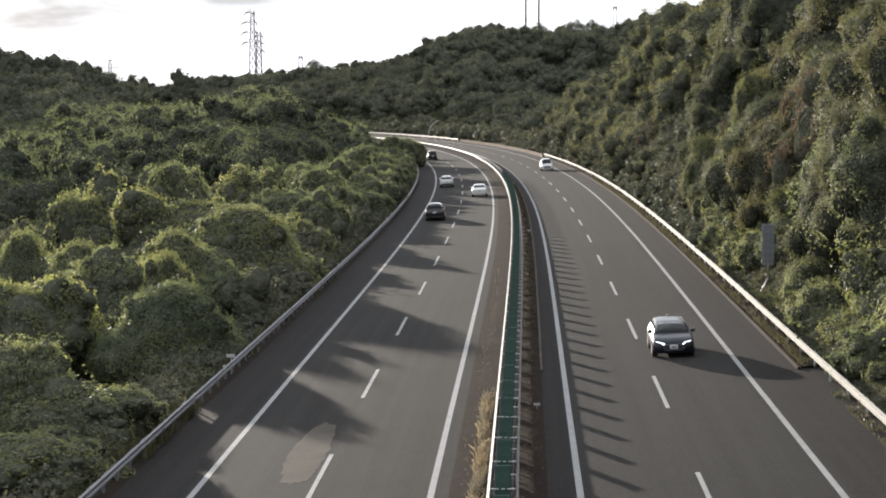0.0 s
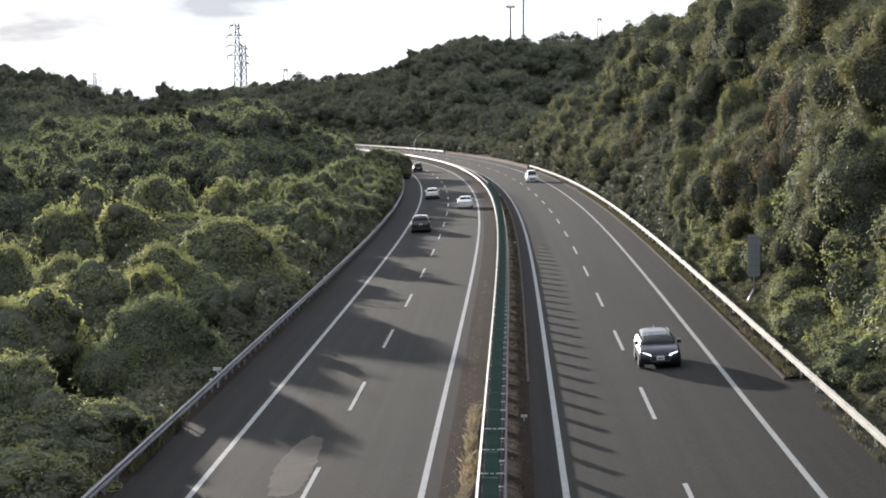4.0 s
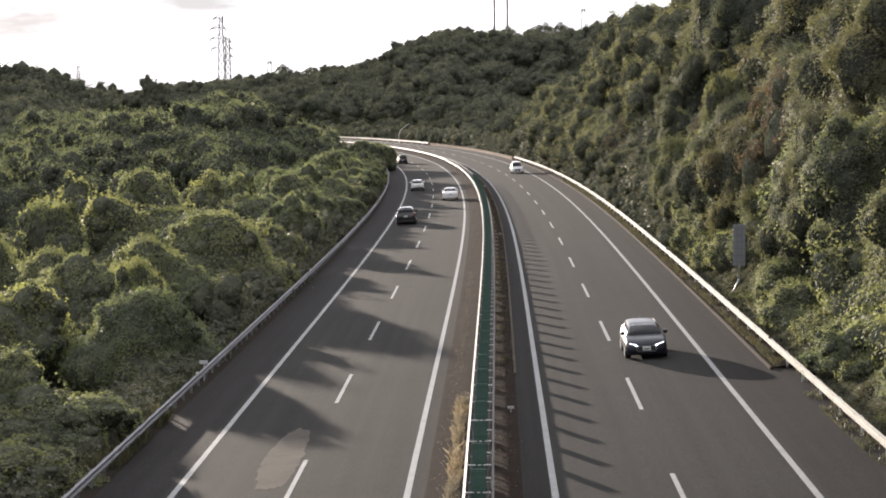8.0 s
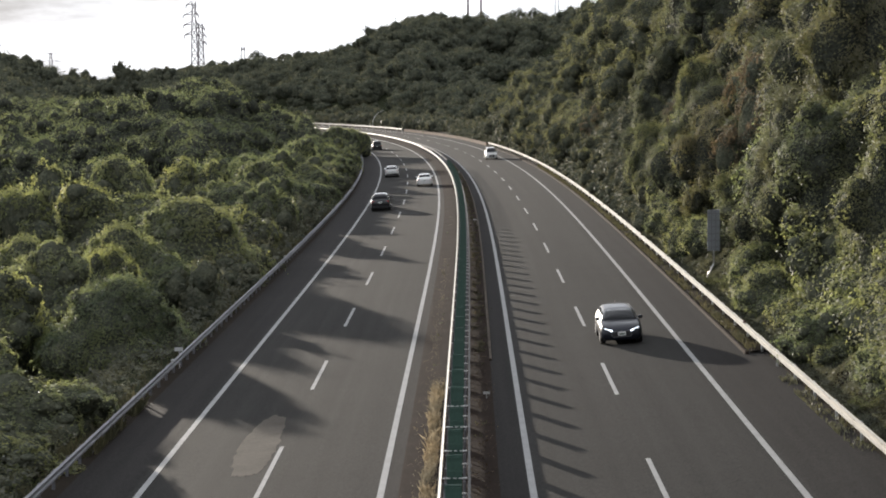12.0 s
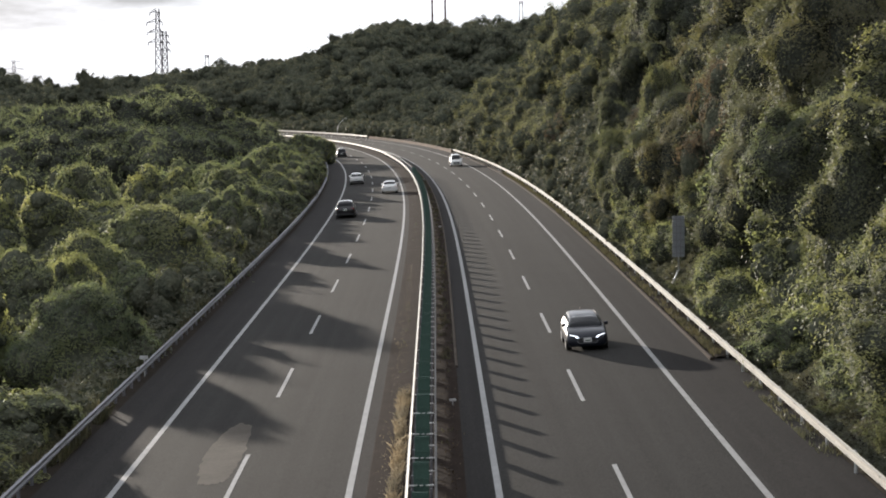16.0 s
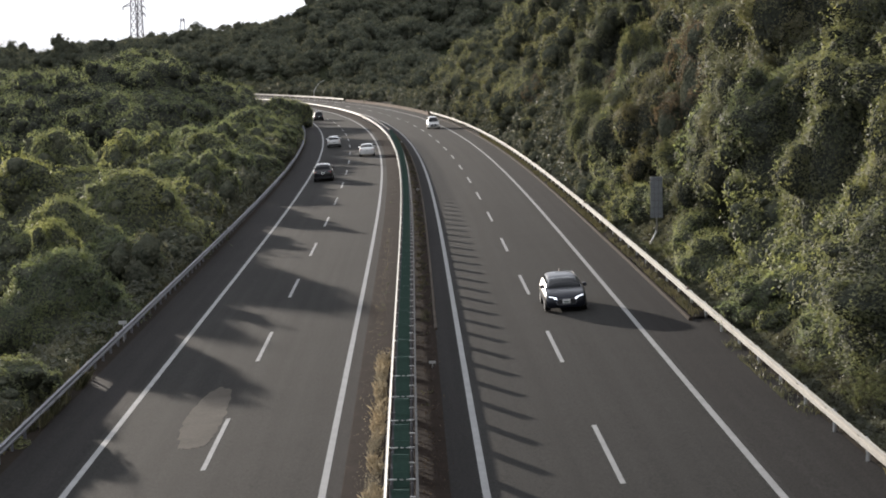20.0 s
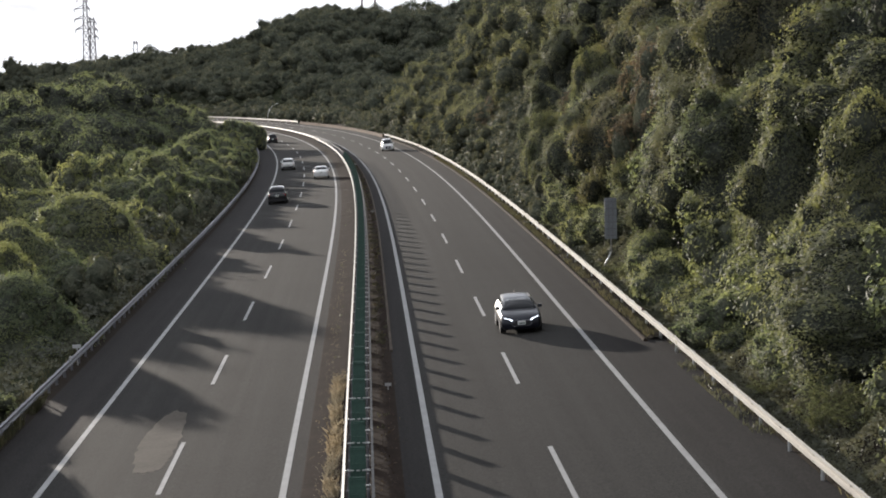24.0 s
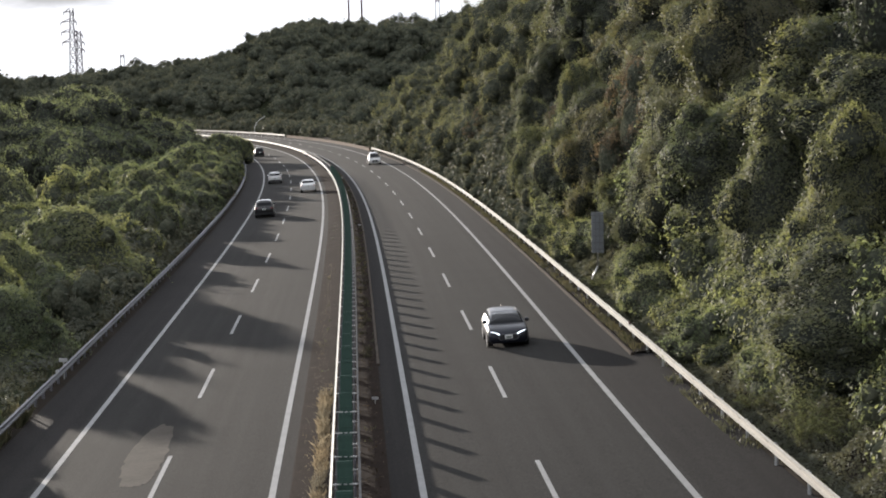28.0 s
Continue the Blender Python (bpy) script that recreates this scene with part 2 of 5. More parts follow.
M_STEEL = surface("galvanised_steel", (0.46, 0.46, 0.46), (0.66, 0.66, 0.65), 0.8, 14.0, 0.42, 0.55, 0.06)
M_STEEL_WHITE = surface("cream_painted_steel", (0.32, 0.30, 0.26), (0.47, 0.445, 0.395), 0.5, 12.0, 0.55, 0.0, 0.06)
M_STEEL_DULL = surface("dull_grey_steel", (0.09, 0.09, 0.09), (0.16, 0.16, 0.155), 0.8, 14.0, 0.75, 0.0, 0.06, spec=0.2)
M_STEEL_CREAM = surface("worn_cream_steel", (0.25, 0.232, 0.198), (0.36, 0.336, 0.29), 0.5, 12.0, 0.6, 0.0, 0.06, spec=0.3)
M_STEEL_OLD = surface("weathered_steel", (0.13, 0.13, 0.145), (0.235, 0.235, 0.255), 0.8, 14.0, 0.6, 0.25, 0.08)
M_SOIL = surface("median_soil", (0.017, 0.0132, 0.0112), (0.041, 0.0308, 0.0255), 0.7, 9.0, 0.95, bump=0.5, dist=0.04, spec=0.02)
M_GREEN = surface("green_plate", (0.034, 0.076, 0.060), (0.050, 0.104, 0.082), 1.5, 15.0, 0.45, 0.0, 0.05)
M_RUST = surface("rust_fence", (0.07, 0.043, 0.030), (0.12, 0.078, 0.056), 0.4, 5.0, 0.85, bump=0.3, spec=0.05)
M_BARK = surface("bark", (0.05, 0.04, 0.03), (0.12, 0.1, 0.075), 1.0, 9.0, 0.9, bump=0.8, dist=0.03)
# Slope trees' leaves sit darker than the vines: shaded faces put into colour.
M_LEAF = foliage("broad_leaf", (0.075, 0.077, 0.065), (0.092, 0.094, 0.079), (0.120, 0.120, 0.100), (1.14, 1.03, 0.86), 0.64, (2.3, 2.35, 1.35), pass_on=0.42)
# Leaf greens carry extra blue, a greying veil of glare put into the colour.
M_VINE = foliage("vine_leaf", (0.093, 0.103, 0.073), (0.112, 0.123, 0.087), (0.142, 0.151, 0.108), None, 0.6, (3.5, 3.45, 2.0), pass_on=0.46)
# Vine leaf once more, darker, with the shade of slope and knoll in its colour.
M_VINE_SHADED = foliage("vine_leaf_shaded", (0.075, 0.079, 0.063), (0.092, 0.096, 0.076), (0.119, 0.122, 0.096), None, 0.6, (3.4, 3.5, 1.9), pass_on=0.46)
M_BRUSH = foliage("brush_leaf", (0.071, 0.074, 0.055), (0.094, 0.096, 0.072), (0.127, 0.128, 0.095), None, 0.6, even=True, pass_on=0.38)
# Toned down for the far slope's backlit shade, put into the leaf colour.
M_WOODS_SHADED = foliage("woods_leaf_shaded", (0.060, 0.065, 0.052), (0.084, 0.090, 0.072), (0.118, 0.123, 0.101), None, 0.9, pass_on=0.42)
M_LIME = foliage("pale_green_leaf", (0.10, 0.11, 0.06), (0.15, 0.16, 0.088), (0.22, 0.225, 0.13), None, 0.7, even=True)
M_RUSSET = foliage("russet_leaf", (0.080, 0.070, 0.056), (0.115, 0.098, 0.078), (0.165, 0.145, 0.117), None, 0.75, (1.2, 1.05, 0.9))
# Inner leaves toned under the outer ones: the shade between leaves put in colour.
M_INNER = leafy_mass("inner_leaves", (0.066, 0.071, 0.055), (0.088, 0.093, 0.072), (0.116, 0.120, 0.094), 8.5)
# Darker copy of the inner leaves: slope and knoll shade painted in.
M_INNER_SHADED = leafy_mass("shaded_inner_leaves", (0.047, 0.050, 0.042), (0.062, 0.066, 0.055), (0.084, 0.088, 0.073), 8.5)
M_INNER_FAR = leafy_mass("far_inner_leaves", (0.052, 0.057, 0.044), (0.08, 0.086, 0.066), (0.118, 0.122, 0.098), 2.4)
M_DRYGRASS = foliage("dry_grass", (0.17, 0.138, 0.10), (0.27, 0.225, 0.168), (0.39, 0.34, 0.265), gloss=0.8, through=(1.0, 0.97, 0.9), even=True)
M_WEED = foliage("weed", (0.058, 0.060, 0.040), (0.095, 0.092, 0.064), (0.15, 0.138, 0.1), gloss=0.75, through=(1.1, 1.05, 0.8), even=True)
M_DEADLEAF = foliage("dead_leaf", (0.045, 0.034, 0.025), (0.085, 0.066, 0.05), (0.16, 0.13, 0.1), gloss=0.85, through=(0.8, 0.7, 0.5), even=True)
M_SIGNBACK = surface("sign_back", (0.20, 0.215, 0.23), (0.29, 0.305, 0.325), 1.2, 10.0, 0.5, 0.4, 0.05)
M_WHITE = plain("white_plate", (0.5, 0.5, 0.49), 0.5)
M_PYLON = surface("pylon_steel", (0.15, 0.135, 0.14), (0.24, 0.22, 0.22), 0.2, 3.0, 0.6, 0.2, 0)
M_DARKMAST = plain("mast_paint", (0.14, 0.09, 0.08), 0.6)


# ---- the plan ----
CURVE_S = (0, 80, 160, 240, 320, 400, 520, 680, 760)
CURVE_K = (-0.251, -0.015, 0.186, 0.360, 0.534, 0.783, 1.145, 1.322, 1.322)
BANK, SAG = 0.0525, -0.301
S0, S1, DS = -400.0, 1400.0, 2.0
_s = np.arange(S0, S1 + DS, DS)
_k = np.interp(_s, CURVE_S, CURVE_K) * 1e-3
_k[(_s < 0) | (_s > 760)] = 0.0
_th = np.cumsum(_k) * DS
_th -= np.interp(0, _s, _th)
_x = np.cumsum(-np.sin(_th)) * DS
_y = np.cumsum(np.cos(_th)) * DS
_x -= np.interp(0, _s, _x)
_y -= np.interp(0, _s, _y)


def height(s):
    q = np.clip(s, 0, 760)
    return SAG * 1e-5 * q * q


def heading(s):
    return float(np.interp(s, _s, _th))


def at(s, d, z=0.0):
    """The place s metres along the road, d to its right, z over its banked surface."""
    t = heading(s)
    return Vector((float(np.interp(s, _s, _x)) + d * math.cos(t), float(np.interp(s, _s, _y)) + d * math.sin(t),
                   float(height(s)) + BANK * d + z))


def along(s, d, z=0.0, turn=0.0):
    """A pose at that place, its y axis along the road."""
    return Matrix.Translation(at(s, d, z)) @ Matrix.Rotation(heading(s) + radians(turn), 4, "Z")


def smooth(a, b, x):
    t = np.clip((np.asarray(x, float) - a) / (b - a), 0, 1)
    return t * t * (3 - 2 * t)


def wave(x, y, size, seed):
    """Soft rolling relief between about -1 and 1."""
    a = 0
    for i, (u, w) in enumerate(((1.0, 0.3), (-0.4, 0.9), (0.8, -0.7), (0.2, 1.3))):
        a = a + np.sin((u * x + w * y) * 6.283 / size + seed * (i + 1.7)) * 0.4
    return a


_road = np.stack([_x, _y], 1)[::2]
_road_s, _road_t = _s[::2], _th[::2]


def plan(x, y):
    """s and d of places in the world."""
    x, y = np.atleast_1d(np.asarray(x, float)), np.atleast_1d(np.asarray(y, float))
    s, d = np.empty(len(x)), np.empty(len(x))
    for i in range(0, len(x), 2000):
        q = slice(i, i + 2000)
        n = np.argmin((x[q, None] - _road[:, 0]) ** 2 + (y[q, None] - _road[:, 1]) ** 2, axis=1)
        dx, dy, t = x[q] - _road[n, 0], y[q] - _road[n, 1], _road_t[n]
        s[q] = _road_s[n] - dx * np.sin(t) + dy * np.cos(t)
        d[q] = dx * np.cos(t) + dy * np.sin(t)
    return s, d


RIDGE_AZ = (-40, -20, -14.4, -12.6, -10.8, -9.8, -8.2, -6.5, -5.0, -3.6, -2.8, -2.2, -1.4, -0.5, 0.5, 1.5, 2.9, 4.4, 6, 15, 40)
RIDGE_Z = (14.5, 14.5, 14.1, 17.1, 11.1, 8.7, 9.7, 10.2, 12.4, 15.5, 17.9, 22.2, 31.1, 32.0, 29.4, 27.9, 31.2, 36.2, 43.0, 44.0, 44.0)

# the wooded knoll inside the bend
KNOLL_AZ = (-16, -13.6, -13.0, -11.5, -9.3, -8.4, -7.4, -6.6, -5.6, -4.3, -3)
KNOLL_Z = (0, 0.3, 1.8, 4.6, 4.8, 6.4, 9.0, 7.8, 4.5, 1.2, 0.8)


def ground_z(x, y):
    """Height of the ground, under the road too."""
    x, y = np.atleast_1d(np.asarray(x, float)), np.atleast_1d(np.asarray(y, float))
    s, d = plan(x, y)
    z = height(s) + BANK * np.clip(d, -13.2, 12.6) - 0.3 + 0.24 * smooth(11.8, 12.6, np.abs(d))
    w = np.maximum(d - 13.2 - 3.2 * (1 - smooth(66, 105, s)), 0)
    a = 1 - smooth(345, 420, s)
    z = z + a * 46 * (1 - np.exp(-w * 1.28 / 46)) * (1 + 0.1 * wave(x, y, 46, 2))
    z = z + (1 - a) * 6 * smooth(0, 60, w)
    w = np.maximum(-d - 13.4, 0)
    z = z - 1.6 * smooth(0, 5, w) - 5.5 * smooth(80, 130, s) * (1 - smooth(215, 260, s)) * smooth(10, 24, w) * (1 - smooth(95, 150, w)) + smooth(3, 25, w) * wave(x, y, 37, 5) * 0.8
    r, az = np.hypot(x, y), np.degrees(np.arctan2(x, y))
    z = z + np.interp(az, KNOLL_AZ, KNOLL_Z) * smooth(230, 325, s) * smooth(11, 30, w) * (1 - smooth(390, 470, r))
    near = smooth(-9.5, -12, az)
    rise = (1 - near) * smooth(520, 900, r) + near * smooth(300, 520, r)
    top = np.interp(az, RIDGE_AZ, RIDGE_Z)
    z = z + np.where(y > 0, top * rise * smooth(16, 130 - 95 * smooth(500, 620, s), np.abs(d)) * (1 - a * (d > 0)), 0)
    z = z + smooth(300, 600, r) * smooth(20, 120, np.abs(d)) * (wave(x, y, 95, 9) * 1.8 + wave(x, y, 52, 4) * 1.4 + (wave(x, y, 120, 3) * 6 + wave(x, y, 48, 7) * 4.2) * (1 - smooth(740, 870, r)) * smooth(420, 560, r))
    return z


# ---- building helpers ----
def mesh_from(name, verts, faces, mat=None):
    me = bpy.data.meshes.new(name)
    me.from_pydata([tuple(p) for p in verts], [], [tuple(f) for f in faces])
    if mat:
        me.materials.append(mat)
    return me


def fast_mesh(name, verts, corners, starts, mat):
    """A mesh from number arrays."""
    me = bpy.data.meshes.new(name)
    me.vertices.add(len(verts))
    me.vertices.foreach_set("co", np.ascontiguousarray(verts, np.float32).ravel())
    me.loops.add(len(corners))
    me.loops.foreach_set("vertex_index", np.ascontiguousarray(corners, np.int32))
    me.polygons.add(len(starts))
    me.polygons.foreach_set("loop_start", np.ascontiguousarray(starts, np.int32))
    me.update(calc_edges=True)
    me.validate()
    me.materials.append(mat)
    return me


def bm_mesh(name, bm, mat, smooth_faces=False):
    bmesh.ops.recalc_face_normals(bm, faces=bm.faces)
    me = bpy.data.meshes.new(name)
    bm.to_mesh(me)
    bm.free()
    me.materials.append(mat)
    if smooth_faces:
        for p in me.polygons:
            p.use_smooth = True
    return me


def part(name, data, mat, parent, label="", m=None, soft=False):
    """Links a bmesh or a finished mesh as one part under a thing."""
    if isinstance(data, bmesh.types.BMesh):
        data = bm_mesh(name, data, mat, soft)
    ob = new(name, data)
    ob.parent = parent
    if m is not None:
        ob.matrix_basis = m
    return tagged(ob, label)


def box(bm, x0, x1, y0, y1, z0, z1, bevel=0.0):
    b = bmesh.new()
    bmesh.ops.create_cube(b, size=1.0)
    for q in b.verts:
        q.co = Vector(((x0 + x1) / 2 + q.co.x * (x1 - x0), (y0 + y1) / 2 + q.co.y * (y1 - y0), (z0 + z1) / 2 + q.co.z * (z1 - z0)))
    if bevel:
        bmesh.ops.bevel(b, geom=b.edges[:], offset=bevel, segments=1, affect="EDGES")
    me = bpy.data.meshes.new("t")
    b.to_mesh(me)
    b.free()
    bm.from_mesh(me)
    bpy.data.meshes.remove(me)
    return bm


def stick(bm, a, b, r, n=5, r2=None):
    """A round bar from a to b."""
    a, b = Vector(a), Vector(b)
    r2 = r if r2 is None else r2
    q = (b - a).to_track_quat("Z", "Y")
    rings = []
    for p, rad in ((a, r), (b, r2)):
        rings.append([bm.verts.new(p + q @ Vector((rad * math.cos(t), rad * math.sin(t), 0))) for t in (i * 2 * math.pi / n for i in range(n))])
    for i in range(n):
        bm.faces.new((rings[0][i], rings[0][(i + 1) % n], rings[1][(i + 1) % n], rings[1][i]))
    bm.faces.new(rings[0][::-1])
    bm.faces.new(rings[1])


def ribbon(name, s0, s1, profile, mat, step=4.0, closed=False):
    """A mesh swept along the road: profile is a row of (d, z); UVs are metres across and along."""
    n = max(1, int(round((s1 - s0) / step)))
    ss = [s0 + (s1 - s0) * i / n for i in range(n + 1)]
    m = len(profile)
    verts = [at(s, d, z) for s in ss for d, z in profile]
    loop = m if closed else m - 1
    faces = [(i * m + j, i * m + (j + 1) % m, (i + 1) * m + (j + 1) % m, (i + 1) * m + j) for i in range(n) for j in range(loop)]
    if closed:
        faces += [tuple(range(m))[::-1], tuple(n * m + j for j in range(m))]
    me = mesh_from(name, verts, faces, mat)
    uv = me.uv_layers.new(name="plan")
    for p in me.polygons:
        for li in p.loop_indices:
            vi = me.loops[li].vertex_index
            uv.data[li].uv = (profile[vi % m][0], ss[vi // m])
    return me


def structure(ob, label, category):
    return tagged(ob, label, category, kind="structure")


# ---- ground, road ----
def make_ground():
    gx = np.concatenate([np.linspace(-2600, -420, 24), np.arange(-400, -70, 14), np.arange(-70, 76, 1.4), np.arange(78, 400, 14), np.linspace(420, 2600, 24)])
    gy = np.concatenate([np.linspace(-1500, -110, 14), np.arange(-100, 420, 4), np.arange(424, 1100, 13), np.linspace(1130, 4200, 24)])
    X, Y = np.meshgrid(gx, gy)
    Z = ground_z(X.ravel(), Y.ravel())
    r = np.hypot(X.ravel(), Y.ravel())
    Z = Z * (1 - smooth(935, 1300, r)) + 2 * smooth(935, 1300, r)
    nx, ny = len(gx), len(gy)
    i, j = np.meshgrid(np.arange(ny - 1), np.arange(nx - 1), indexing="ij")
    a = (i * nx + j).ravel()
    quads = np.stack([a, a + 1, a + nx + 1, a + nx], 1)
    me = fast_mesh("ground", np.stack([X.ravel(), Y.ravel(), Z], 1), quads.ravel(), np.arange(len(a)) * 4, M_GROUND)
    me.polygons.foreach_set("use_smooth", np.ones(len(a), bool))
    structure(new("ground", me), "dark wooded hillside ground beside the expressway", "ground")


make_ground()
D_LO, D_LI, D_RI, D_RO = -9.66, -2.43, 1.87, 9.05
D_LMID, D_RMID = -6.04, 5.41
FIRST_L, FIRST_R = 62.98, 57.44
R_START, R_END = -60.0, 740.0
for nm, a, b, z, mat, lab in (
        ("road_west", -12.15, -1.9, 0.0, M_ASPHALT_L, "worn grey asphalt carriageway of an expressway"),
        ("road_east", 0.95, 12.0, 0.0, M_ASPHALT_R, "dark grey asphalt carriageway of an expressway")):
    structure(new(nm, ribbon(nm, R_START, R_END, [(a, z - 0.3), (a, z)] + [(a + (b - a) * i / 6, z) for i in range(1, 6)] + [(b, z), (b, z - 0.3)], mat)), lab, "road")
structure(new("road_shoulder", ribbon("road_shoulder", R_START, R_END, [(9.3, 0.003), (10.4, 0.004), (11.99, 0.003)], M_SHOULDER)), "darker asphalt hard shoulder outside the edge line", "road shoulder")
structure(new("road_shoulder", ribbon("road_shoulder", R_START, R_END, [(-12.14, 0.003), (-11.0, 0.004), (-9.95, 0.003)], M_SHOULDER)), "darker asphalt strip between edge line and guardrail", "road shoulder")
for a, c in ((-2.3, -1.91), (0.96, 1.74)):
    structure(new("inner_shoulder", ribbon("inner_shoulder", R_START, R_END, [(a, 0.003), ((a + c) / 2, 0.004), (c, 0.003)], M_SHOULDER)), "dirty dark asphalt between edge line and median soil", "road shoulder")
structure(new("median_strip", ribbon("median_strip", R_START, R_END, [(-1.98, -0.012), (-1.9, 0.012), (-1.55, 0.03), (-0.9, 0.07), (-0.3, 0.05), (0.4, 0.06), (0.8, 0.03), (1.02, -0.012)], M_SOIL)), "brown bare soil median strip with weeds", "median strip")

for nm, d in (("edge_line", D_LO), ("edge_line", D_LI), ("edge_line", D_RI), ("edge_line", D_RO)):
    structure(new(nm, ribbon(nm, R_START, R_END, [(d - 0.1, 0.008), (d + 0.1, 0.008)], M_PAINT, 3.0)), "solid white painted edge line on asphalt", "road marking")
for first, d in ((FIRST_L, D_LMID), (FIRST_R, D_RMID)):
    for i in range(-5, 30):
        far = first + 20 * i
        nm = "lane_dash"
        ob = new(nm, ribbon(nm, far - 8.0, far, [(d - 0.075, 0.008), (d + 0.075, 0.008)], M_PAINT, 2.7))
        tagged(ob, "white painted lane dash on asphalt", "road marking", "lane dashes", "structure")


# ---- guard rails ----
W_BEAM = ((0.0, 0.150), (0.030, 0.130), (0.065, 0.118), (0.065, 0.066), (0.026, 0.040), (0.0, 0.018),
          (0.0, -0.018), (0.026, -0.040), (0.065, -0.066), (0.065, -0.118), (0.030, -0.130), (0.0, -0.150))


def beam_mesh(name, length, face, mat):
    """A corrugated beam of that length along y, its ridges towards face (1: +x, -1: -x)."""
    bm = bmesh.new()
    prof = [(x * face, z) for x, z in W_BEAM] + [((x - 0.006) * face, z * 1.0) for x, z in reversed(W_BEAM)]
    a = [bm.verts.new((x, 0, z)) for x, z in prof]
    b = [bm.verts.new((x, length, z)) for x, z in prof]
    n = len(prof)
    for i in range(n):
        bm.faces.new((a[i], a[(i + 1) % n], b[(i + 1) % n], b[i]))
    for off in (0.06, 0.16):
        for z in (-0.092, 0.092):
            box(bm, 0.06 * face, 0.085 * face, off, off + 0.03, z - 0.015, z + 0.015)
    return bm_mesh(name, bm, mat)


def post_mesh(name, tall, r, mat, cap=True):
    bm = bmesh.new()
    stick(bm, (0, 0, -0.35), (0, 0, tall), r, 8)
    if cap:
        stick(bm, (0, 0, tall), (0, 0, tall + 0.015), r * 1.15, 8)
        stick(bm, (0, 0, tall + 0.015), (0, 0, tall + 0.03), r * 1.15, 8, r * 0.4)
    return bm_mesh(name, bm, mat)


def bracket_mesh(name, reach, mat):
    bm = bmesh.new()
    box(bm, min(0, reach), max(0, reach), -0.04, 0.04, -0.06, 0.06, 0.008)
    return bm_mesh(name, bm, mat)


def guard_rail(d, s0, s1, face, mat, post_mat, spacing, label, top=0.73):
    """A W-beam rail on posts: face is the side of the traffic, -1 towards smaller d."""
    thing = tagged(new("guardrail", None), label, "guardrail")
    thing.matrix_basis = along(s0, d)
    inv = thing.matrix_basis.inverted()
    beam = beam_mesh("beam", 4.03, face, mat)
    post = post_mesh("post", top - 0.2, 0.055, post_mat)
    brk = bracket_mesh("bracket", 0.14 * face, post_mat)
    n = int((s1 - s0) / 4)
    for i in range(n):
        s = s0 + 4 * i
        a, b = at(s, d, top - 0.17), at(s + 4, d, top - 0.17)
        turn = math.atan2(-(b.x - a.x), b.y - a.y)
        tilt = math.atan2(b.z - a.z, 4.0)
        part("beam", beam, None, thing, "", inv @ Matrix.Translation(a) @ Matrix.Rotation(turn, 4, "Z") @ Matrix.Rotation(tilt, 4, "X"))
    for i in range(int((s1 - s0) / spacing) + 1):
        s = s0 + spacing * i
        m = inv @ along(s, d - 0.17 * face)
        p = part("post", post, None, thing, "", m)
        q = new("bracket", brk)
        q.parent = p
        q.matrix_basis = Matrix.Translation((0, 0, top - 0.17))
    return thing


guard_rail(11.72, 26, 358, -1, M_STEEL_CREAM, M_STEEL, 4.0, "cream-white corrugated steel guardrail on round posts along the shoulder", 0.76)
guard_rail(-12.33, 30, 346, 1, M_STEEL_OLD, M_STEEL_OLD, 2.0, "grey weathered corrugated steel guardrail on round posts")


def far_rail(d, s0, s1, label, mat, top=0.76, low=0.4, thick=0.08):
    thing = tagged(new("far_guardrail", None), label, "guardrail")
    part("rail", ribbon("rail", s0, s1, [(d, low), (d + thick, (low + top) / 2 + 0.06), (d, top), (d - thick, top - 0.03), (d - thick, low + 0.03)], mat, 4.0, True), None, thing)
    post = post_mesh("post", low + 0.1, 0.06, M_STEEL)
    for i in range(int((s1 - s0) / 8) + 1):
        part("post", post, None, thing, "", along(s0 + 8 * i, d - 0.02))
    return thing


far_rail(11.3, 498, 740, "bright galvanised guardrail round the far bend", M_STEEL_WHITE)
far_rail(-12.3, 350, 740, "grey guardrail round the far bend", M_STEEL_OLD)


